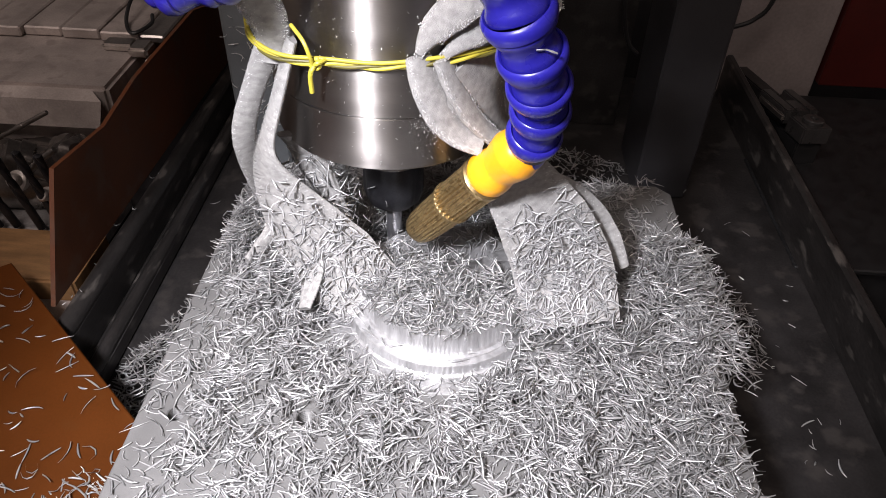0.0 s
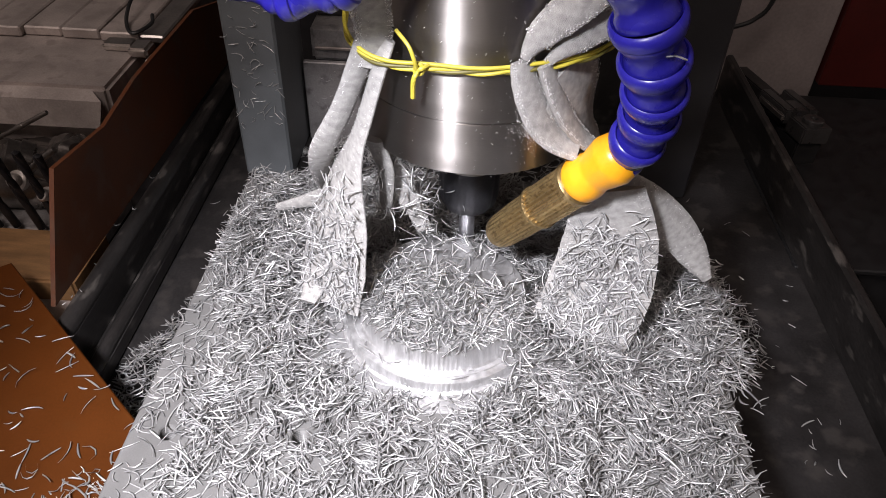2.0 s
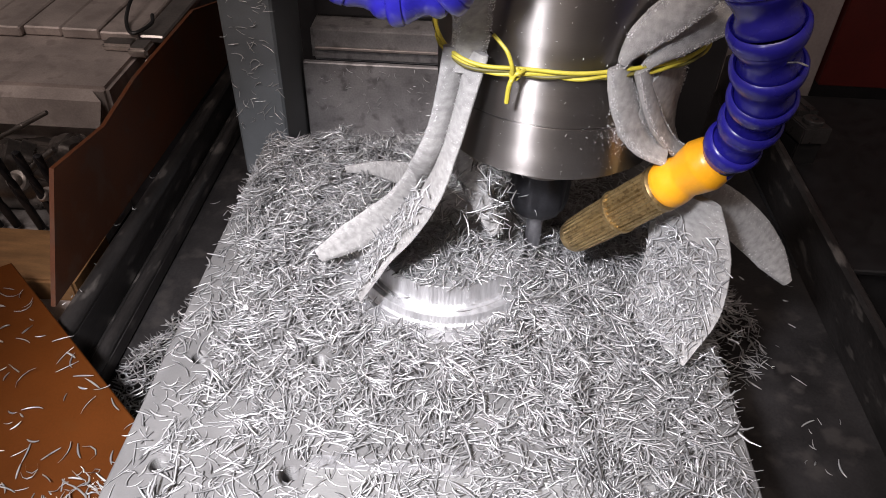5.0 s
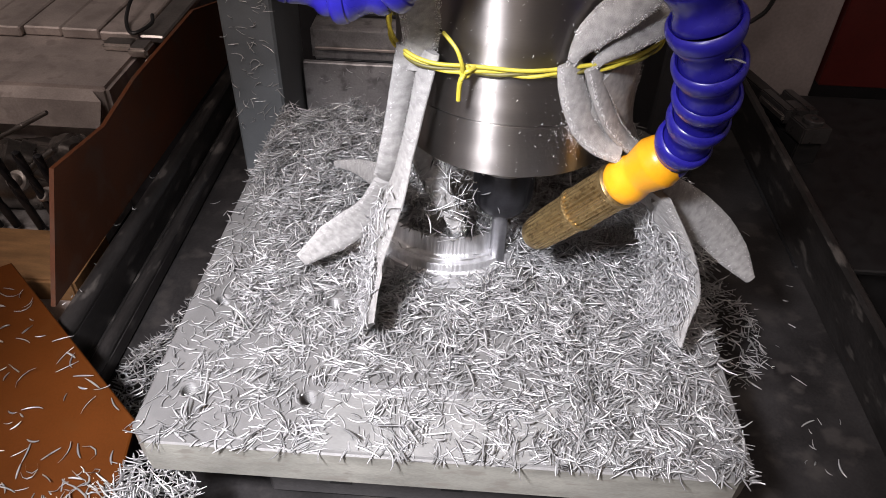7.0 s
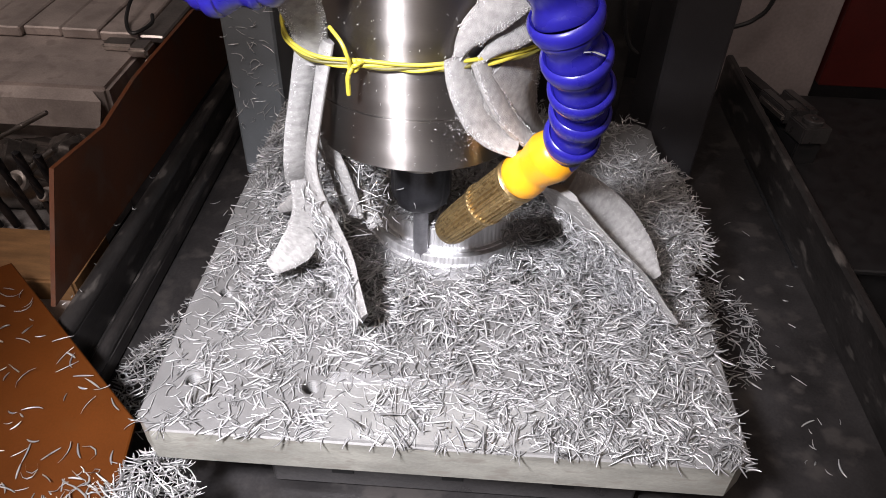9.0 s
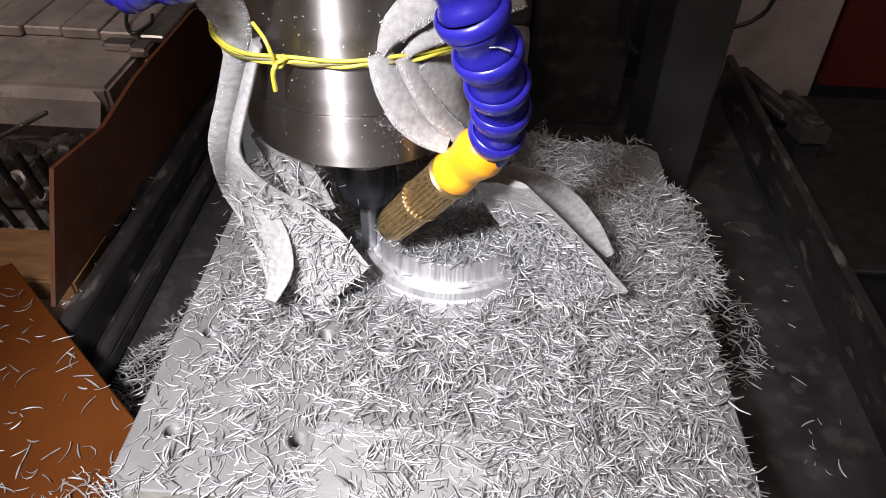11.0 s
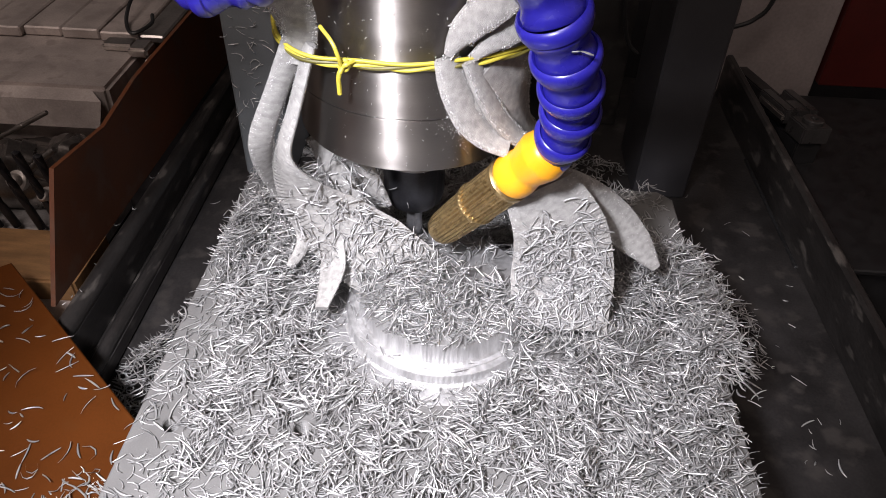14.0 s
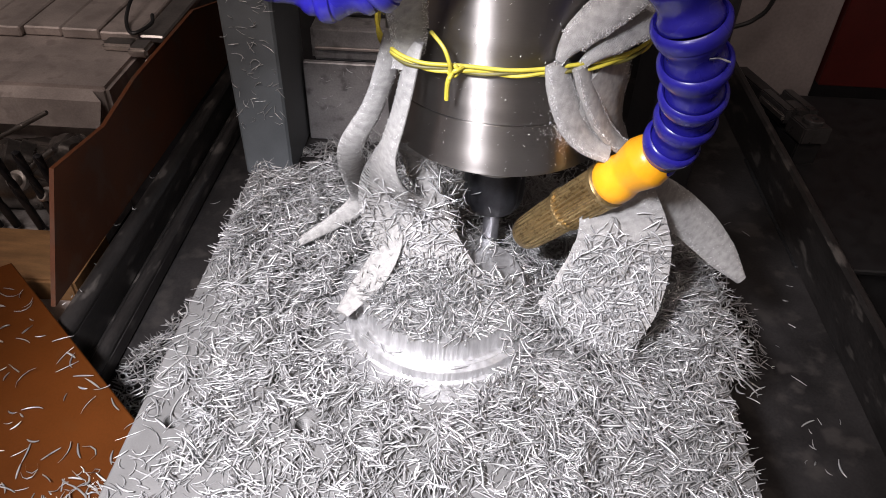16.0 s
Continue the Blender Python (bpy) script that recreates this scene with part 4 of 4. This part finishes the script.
def build_sides():
    bm = bmesh.new()
    box(bm, (-0.2495, 0.20, FLOOR), (-0.2360, 0.72, -0.044), 0.002)
    tube(bm, [(-0.2425, 0.20 + 0.052 * k, -0.0415 - 0.0012 * k) for k in range(11)], 0.0066, 16)
    box(bm, (-0.2357, 0.20, FLOOR), (-0.2220, 0.72, -0.068), 0.002)
    tube(bm, [(-0.2270, 0.20 + 0.052 * k, -0.0665 - 0.0006 * k) for k in range(11)], 0.0048, 12)
    tagged(mesh_object("tray_rim", bm, RIM, smooth=True), "black oily round rail along the machine bed", "rim", kind="structure")
    bm = bmesh.new()
    box(bm, (0.2580, 0.05, FLOOR - 0.02), (0.2660, 0.72, -0.036), 0.002)
    tagged(mesh_object("tray_rim", bm, RIM), "black oily rim along the machine bed", "rim", kind="structure")
    sheet_prism("orange_board", [(-0.294, 0.333), (-0.45, 0.20), (-0.45, 0.04), (-0.160, 0.04), (-0.160, 0.175), (-0.167, 0.219)], -0.0332, -0.030, RUST,
                "orange painted metal sheet lying on the bed's rim", "sheet")
    # the painted side panel
    bm = bmesh.new()
    pts = [(0.300, -0.034), (0.66, -0.044), (0.68, 0.012), (0.600, 0.033), (0.470, 0.034), (0.412, 0.0275), (0.346, 0.037)]
    a = [bm.verts.new((-0.253, y, z)) for y, z in pts]
    b = [bm.verts.new((-0.250, y, z)) for y, z in pts]
    bm.faces.new(a), bm.faces.new(b)
    for k in range(len(pts)):
        bm.faces.new((a[k], a[(k + 1) % len(pts)], b[(k + 1) % len(pts)], b[k]))
    tagged(mesh_object("side_panel", bm, BROWN), "orange painted steel side panel, toned brown for its shade", "panel", kind="structure")


build_sides()


def build_back():
    """The cross plate behind the table and the box above it, between the posts."""
    bm = bmesh.new()
    box(bm, (-0.1545, 0.585, FLOOR), (0.048, 0.591, -0.003), 0.001)
    tagged(mesh_object("cross_plate", bm, COVER), "dark steel cross plate with a bright upper edge", "plate", kind="structure")
    # Black panel added where the cross plate and cover lie in shade.
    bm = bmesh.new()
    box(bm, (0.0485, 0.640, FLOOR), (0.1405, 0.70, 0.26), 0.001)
    tagged(mesh_object("shade_panel", bm, TRAY), "added black panel for the shade right of the cover", "panel", kind="structure")
    ob = empty("cross_box", "dark grey machine cover behind the table", "cover")
    bm = bmesh.new()
    box(bm, (-0.150, 0.603, -0.010), (0.045, 0.70, 0.022), 0.003, segments=2)
    part("cover_body", bm, COVER, ob)
    bm = bmesh.new()
    box(bm, (-0.150, 0.625, 0.0225), (0.045, 0.70, 0.14), 0.003, segments=2)
    part("cover_upper", bm, DARK, ob)
    bm = bmesh.new()
    box(bm, (-0.146, 0.600, 0.002), (0.042, 0.6025, 0.0045), 0.0004)
    part("cover_lip", bm, IRON, ob)
    bm = bmesh.new()
    box(bm, (-0.200, 0.602, 0.26), (0.190, 0.69, 0.42), 0.004)
    tagged(mesh_object("gantry_beam", bm, DARK), "dark grey gantry beam carrying the spindle", "beam", kind="structure")


build_back()


def build_right_side():
    for name, lo, hi, mat, label in (("wall_panel", (0.22, 0.75, -0.55), (0.3715, 0.76, 0.5), WHITE, "grey-white panel behind the machine"),
                                     ("wall_panel", (0.3735, 0.742, -0.077), (0.62, 0.76, 0.5), RED, "dark red painted panel behind the machine")):
        bm = bmesh.new()
        box(bm, lo, hi, 0.001)
        tagged(mesh_object(name, bm, mat), label, "panel", kind="structure")
    # Bench added where only darkness shows; its black stands in for that shade.
    bm = bmesh.new()
    box(bm, (0.256, 0.44, -0.40), (0.70, 0.735, -0.085), 0.003)
    ob = empty("side_bench", "added bench along the machine bed, black for the darkness there", "bench", group="benches")
    part("bench_body", bm, BLACK, ob)
    bm = bmesh.new()
    box(bm, (0.256, 0.435, -0.0848), (0.70, 0.59, -0.080), 0.001)
    part("bench_edge", bm, BLACK, ob)
    # cable hanging beside the post
    bm = bmesh.new()
    tube(bm, spline([(0.236, 0.70, -0.004), (0.251, 0.70, 0.0011), (0.2677, 0.70, 0.0094), (0.280, 0.70, 0.030), (0.286, 0.70, 0.10), (0.287, 0.70, 0.6)], 8), 0.0022, 8)
    tagged(mesh_object("cable", bm, BLACK, smooth=True), "thin black cable hanging beside the post", "cable")
    bm = bmesh.new()
    tube(bm, spline([(0.118, 0.62, 0.25), (0.1228, 0.62, 0.0719), (0.1240, 0.62, 0.0502), (0.1287, 0.62, 0.0277), (0.1351, 0.62, 0.0122), (0.1438, 0.62, 0.004)], 8), 0.002, 8)
    tagged(mesh_object("cable", bm, BLACK, smooth=True), "black cable curving down behind the gantry post", "cable")
    # clamp bracket on the rail
    ob = empty("clamp_bracket", "greasy steel clamp with a slotted block and a bolted foot", "clamp")
    m = pose(0.299, 0.632, -0.040, -3, 4, 12)

    def clamp_part(name, boxes, mat, label="", turned=()):
        bm = bmesh.new()
        for lo, hi in boxes:
            box(bm, lo, hi, 0.0012, segments=2)
        for profile, at in turned:
            lathe(bm, profile, 20, at)
        bmesh.ops.transform(bm, matrix=m, verts=bm.verts)
        part(name, bm, mat, ob, label, smooth=True)
    clamp_part("rail", [((-0.009, 0.0265, -0.016), (0.007, 0.095, -0.006))], TRAY)
    clamp_part("slotted_block", [((-0.017, -0.022, -0.014), (-0.0065, 0.026, 0.0)), ((0.0065, -0.022, -0.014), (0.017, 0.026, 0.0)),
                                 ((-0.0063, -0.022, -0.014), (0.0063, 0.002, -0.0004)), ((-0.0063, 0.003, -0.014), (0.0063, 0.026, -0.009))], GREASE, "worn grey slotted block")
    clamp_part("side_strip", [((-0.0205, -0.024, -0.010), (-0.0174, 0.020, -0.004))], BRIGHT, "bright edge strip")
    clamp_part("foot", [((-0.013, -0.050, -0.020), (0.015, -0.0225, -0.004))], GREASE, "dark clamp foot",
               [([(0, 0.0), (0.009, 0.0), (0.0095, 0.001), (0.0095, 0.004), (0.0085, 0.005), (0.004, 0.005), (0.0035, 0.002), (0, 0.002)], pose(0.001, -0.038, -0.0045))])
    clamp_part("base", [((-0.012, -0.046, -0.046), (0.014, 0.024, -0.0205))], BLACK)



build_right_side()


def build_bench():
    bm = bmesh.new()
    box(bm, (-0.80, 0.26, -0.40), (-0.2545, 0.95, -0.070), 0.004)
    ob = empty("side_bench", "dark steel bench beside the machine", "bench", group="benches")
    part("bench_body", bm, DARK, ob)
    bm = bmesh.new()
    box(bm, (-0.80, 0.255, -0.0698), (-0.2545, 0.3375, -0.066), 0.001)
    part("bench_edge", bm, IRON, ob)
    ob = empty("steel_mould", "greasy steel mould block with a slatted top", "steel block")
    bm = bmesh.new()
    box(bm, (-0.62, 0.470, -0.069), (-0.2745, 0.86, 0.024), 0.003, segments=2)
    part("block", bm, IRON, ob)
    bm = bmesh.new()
    v = [bm.verts.new(p) for p in ((-0.62, 0.4695, 0.022), (-0.286, 0.4695, 0.022), (-0.276, 0.460, 0.018), (-0.62, 0.460, 0.018),
                                   (-0.62, 0.4695, -0.004), (-0.290, 0.4695, -0.004), (-0.282, 0.458, -0.004), (-0.62, 0.458, -0.004))]
    for f in ((0, 1, 2, 3), (7, 6, 5, 4), (3, 2, 6, 7), (0, 4, 5, 1), (1, 5, 6, 2), (0, 3, 7, 4)):
        bm.faces.new([v[k] for k in f])
    part("sloped_front", bm, IRON, ob)
    for k in range(8):
        bm = bmesh.new()
        x = -0.3120 - 0.0330 * k
        box(bm, (x, 0.548 + 0.002 * (k % 3), 0.0245), (x + (0.0315 if k % 3 else 0.032), 0.86, 0.0325 + 0.0008 * (k % 2)), 0.0012)
        part("slat", bm, IRON, ob)
    bm = bmesh.new()
    box(bm, (-0.2790, 0.548, 0.0245), (-0.258, 0.86, 0.031), 0.0015)
    part("side_bar", bm, BRIGHT, ob, "worn bare steel bar")
    for x, y, sx, sy, h in ((-0.291, 0.538, 0.013, 0.008, 0.006), (-0.270, 0.530, 0.008, 0.010, 0.008)):
        bm = bmesh.new()
        box(bm, (x - sx, y - sy, 0.0243), (x + sx, y + sy, 0.0243 + h), 0.0022, segments=2)
        part("lug", bm, BRIGHT, ob, "worn steel lug")
    bm = bmesh.new()
    box(bm, (-0.2640, 0.518, -0.004), (-0.2605, 0.530, 0.0242), 0.0006)
    part("latch_tongue", bm, BRIGHT, ob, "bent bright metal tongue")
    bm = bmesh.new()
    tube(bm, spline([(-0.300, 0.625, 0.052), (-0.296, 0.580, 0.044), (-0.2925, 0.5599, 0.036), (-0.2823, 0.5464, 0.0335), (-0.272, 0.5600, 0.036), (-0.2735, 0.570, 0.040)], 8), 0.0016, 8)
    tagged(mesh_object("wire_hook", bm, BLACK, smooth=True), "black bent wire lying on the mould", "wire")
    # bright ribbed casting under the mould's front
    ob = empty("steel_casting", "shiny ribbed steel casting on the bench", "casting")
    for x, y, z, r, h, turn, tilt in ((-0.362, 0.432, -0.034, 0.030, 0.120, 8, 90), (-0.292, 0.430, -0.012, 0.016, 0.034, -28, 66), (-0.322, 0.424, -0.014, 0.014, 0.036, 20, 112)):
        bm = bmesh.new()
        prof = [(0, -0.5 * h), (r * 0.7, -0.5 * h), (r, -0.42 * h), (r * 0.92, -0.2 * h), (r * 1.05, -0.18 * h), (r * 1.02, 0.05 * h), (r * 0.85, 0.07 * h), (r * 0.95, 0.3 * h), (r * 0.7, 0.5 * h), (0, 0.5 * h)]
        lathe(bm, prof, 36, pose(x, y, z, 0, tilt, turn), squash=lambda q, n, zz: 1 + 0.09 * math.sin(q * 0.9 + zz * 90))
        part("folded_shell", bm, SHINY, ob, smooth=True)
    for a, b, r in (((-0.2962, 0.425, 0.0280), (-0.3420, 0.425, 0.0030), 0.0017), ((-0.2870, 0.405, 0.0110), (-0.3150, 0.405, -0.0110), 0.0024)):
        bm = bmesh.new()
        h = (Vector(b) - Vector(a)).length
        lathe(bm, [(0, 0), (r * 0.8, 0), (r, 0.0008), (r, h * 0.45), (r * 1.25, h * 0.46), (r * 1.25, h * 0.58), (r, h * 0.59), (r, h - 0.0008), (r * 0.8, h), (0, h)], 20, along(a, b))
        part("tie_rod", bm, SHINY, ob, "bright steel rod across the casting", smooth=True)
    bm = bmesh.new()
    box(bm, (-0.420, 0.395, -0.0695), (-0.268, 0.4480, -0.052), 0.003, segments=2)
    part("casting_foot", bm, COVER, ob)
    for x, y, z, r, tilt in ((-0.352, 0.4065, -0.004, 0.0065, 40), (-0.322, 0.4030, -0.016, 0.005, 55), (-0.300, 0.3975, -0.024, 0.0045, 50)):
        bm = bmesh.new()
        lathe(bm, [(0, -0.004), (r * 1.5, -0.004), (r * 1.5, 0.0), (r, 0.0006), (r, 0.005), (r * 0.8, 0.006), (r * 0.5, 0.006), (r * 0.45, 0.003), (0, 0.003)], 20, pose(x, y, z, tilt, -10, 0))
        part("screw_head", bm, BRIGHT, ob, "shiny socket screw head", smooth=True)
    # drill bits
    for k, (x, y, lean) in enumerate(((-0.284, 0.393, -4), (-0.297, 0.396, -7), (-0.311, 0.394, -8), (-0.330, 0.395, -12), (-0.342, 0.393, -14))):
        ob = empty("drill_bit", "black twist drill bit standing on the bench", "drill bit", group="drill bits")
        bm = bmesh.new()
        h, r, n = 0.068, 0.0030, 16
        rings = []
        for j in range(34):
            z, a = h * j / 33, j * 0.5
            flute = 0.0 if j < 10 else 0.45
            rings.append([bm.verts.new((r * (1 - flute * max(0, math.cos(2 * (2 * math.pi * q / n) + a)) ** 2) * math.cos(2 * math.pi * q / n),
                                        r * (1 - flute * max(0, math.cos(2 * (2 * math.pi * q / n) + a)) ** 2) * math.sin(2 * math.pi * q / n), z)) for q in range(n)])
        for a, c in zip(rings, rings[1:]):
            for q in range(n):
                bm.faces.new((a[q], a[(q + 1) % n], c[(q + 1) % n], c[q]))
        tipv = bm.verts.new((0, 0, h + 0.0015))
        for q in range(n):
            bm.faces.new((rings[-1][q], rings[-1][(q + 1) % n], tipv))
        bm.faces.new(rings[0])
        bmesh.ops.transform(bm, matrix=pose(x, y, -0.0512, 4, lean, 0), verts=bm.verts)
        part("twist_body", bm, NUT, ob, smooth=True)
    bm = bmesh.new()
    box(bm, (-0.43, 0.338, -0.0695), (-0.262, 0.392, -0.050), 0.002, segments=2)
    tagged(mesh_object("wooden_block", bm, WOOD), "worn brown wooden block on the bench", "block")


build_bench()


def build_loose_chips():
    """Chips that lie still: in the tray, on the orange sheet, on the post and behind the table."""
    def blob(cx, cy, rx, ry, n, h, z):
        a, q = RNG.uniform(0, 2 * np.pi, n), np.sqrt(RNG.random(n))
        return np.stack([cx + rx * q * np.cos(a), cy + ry * q * np.sin(a), z + RNG.random(n) * h * (1 - q ** 2) + 0.0008], 1)
    def scatter(x0, x1, y0, y1, n, z):
        return np.stack([RNG.uniform(x0, x1, n), RNG.uniform(y0, y1, n), np.full(n, z + 0.0007)], 1)
    left = np.concatenate([blob(-0.196, 0.284, 0.021, 0.042, 420, 0.024, FLOOR), blob(-0.188, 0.33, 0.014, 0.035, 110, 0.012, FLOOR), scatter(-0.218, -0.16, 0.24, 0.50, 12, FLOOR)])
    tagged(shavings("tray_chips", left), "small heap of metal chips in the tray beside the plate", "metal chips", kind="stuff")
    front = np.concatenate([blob(-0.146, 0.170, 0.024, 0.036, 700, 0.014, -0.033), blob(-0.125, 0.165, 0.035, 0.03, 520, 0.050, FLOOR), blob(-0.172, 0.13, 0.035, 0.06, 300, 0.006, -0.031), scatter(-0.13, 0.14, 0.10, 0.20, 150, FLOOR), blob(0.0, 0.165, 0.04, 0.02, 90, 0.012, FLOOR)])
    tagged(shavings("tray_chips", front), "heap of metal chips in front of the table", "metal chips", kind="stuff")
    right = np.concatenate([blob(0.183, 0.360, 0.026, 0.050, 300, 0.022, FLOOR), blob(0.166, 0.40, 0.018, 0.05, 220, 0.030, FLOOR), scatter(0.15, 0.24, 0.2, 0.5, 16, FLOOR)])
    tagged(shavings("tray_chips", right), "heap of metal chips in the tray along the plate", "metal chips", kind="stuff")
    back = np.concatenate([blob(-0.07, 0.556, 0.088, 0.034, 1150, 0.024, FLOOR), blob(0.06, 0.556, 0.08, 0.032, 500, 0.020, FLOOR)])
    tagged(shavings("tray_chips", back), "bank of metal chips behind the table", "metal chips", kind="stuff")
    board = scatter(-0.33, -0.165, 0.06, 0.31, 340, -0.030)
    keep = board[:, 1] < 0.333 + (board[:, 0] + 0.294) * (0.219 - 0.333) / (0.127) - 0.004
    tagged(shavings("sheet_chips", board[keep], lean=0.12), "scattered metal chips on the orange sheet", "metal chips", kind="stuff")
    # Chips on post and cross plate get their lit look from near-white colour.
    n = 70
    post = np.stack([RNG.uniform(-0.197, -0.158, n), np.full(n, 0.5192), RNG.uniform(-0.03, 0.09, n)], 1)
    tagged(shavings("post_chips", post, (0, -1, 0), (0.006, 0.012), 0.0007, 0.3, None, GLITTER, 0.0), "metal chips stuck to the grey post", "metal chips", kind="stuff")
    n = 60
    plate = np.stack([RNG.uniform(-0.15, 0.0, n), np.full(n, 0.5842), RNG.uniform(-0.05, -0.006, n)], 1)
    tagged(shavings("post_chips", plate, (0, -1, 0), (0.003, 0.008), 0.0006, 0.3, None, GLITTER, 0.0), "metal chips stuck to the dark cross plate", "metal chips", kind="stuff")
    rim = np.concatenate([scatter(-0.246, -0.239, 0.30, 0.45, 8, -0.0345), scatter(0.2, 0.25, 0.25, 0.42, 14, FLOOR)])
    tagged(shavings("rim_chips", rim, length=(0.003, 0.006)), "few metal chips on the tray rim", "metal chips", kind="stuff")
    # fine swarf stuck on the spindle
    a = np.concatenate([RNG.normal(-1.05, 0.09, 900), RNG.uniform(-2.2, -0.8, 160)])
    z = np.concatenate([RNG.normal(0.126, 0.0055, 900), RNG.uniform(0.10, 0.19, 160)])
    spots = np.stack([0.0577 * np.cos(a), 0.0577 * np.sin(a), z], 1)
    ob = shavings("spindle_swarf", spots, (0.3, -0.95, 0), (0.0004, 0.0013), 0.00024, 0.4, None, GLITTER)
    ob.location = (SPINDLE_X, SPINDLE_Y, 0)
    tagged(ob, "fine metal swarf stuck to the oily spindle", "metal chips", kind="stuff")
    RIDERS_X.append(ob)


build_loose_chips()



def motions():
    """The spindle's slide, the table's slide, and the rags that drag behind."""
    for ob in RIDERS_X:
        base = ob.location.copy()
        walk(ob, [(t, Matrix.Translation(base + Vector((dx * 0.001, 0, 0)))) for t, dx, dy in SLIDES])
    for ob in RIDERS_Y:
        base = ob.location.copy()
        walk(ob, [(t, Matrix.Translation(base + Vector((0, dy * 0.001, 0)))) for t, dx, dy in SLIDES])
    for keys, turns, n, pieces in CLOTHS:
        steps = [k * 0.5 for k in range(33)]
        poses = [pieces_at(keys, turns, t, n)[0] for t in steps]
        for k, p in enumerate(pieces):
            walk(p, [(t, m[k]) for t, m in zip(steps, poses)])


motions()
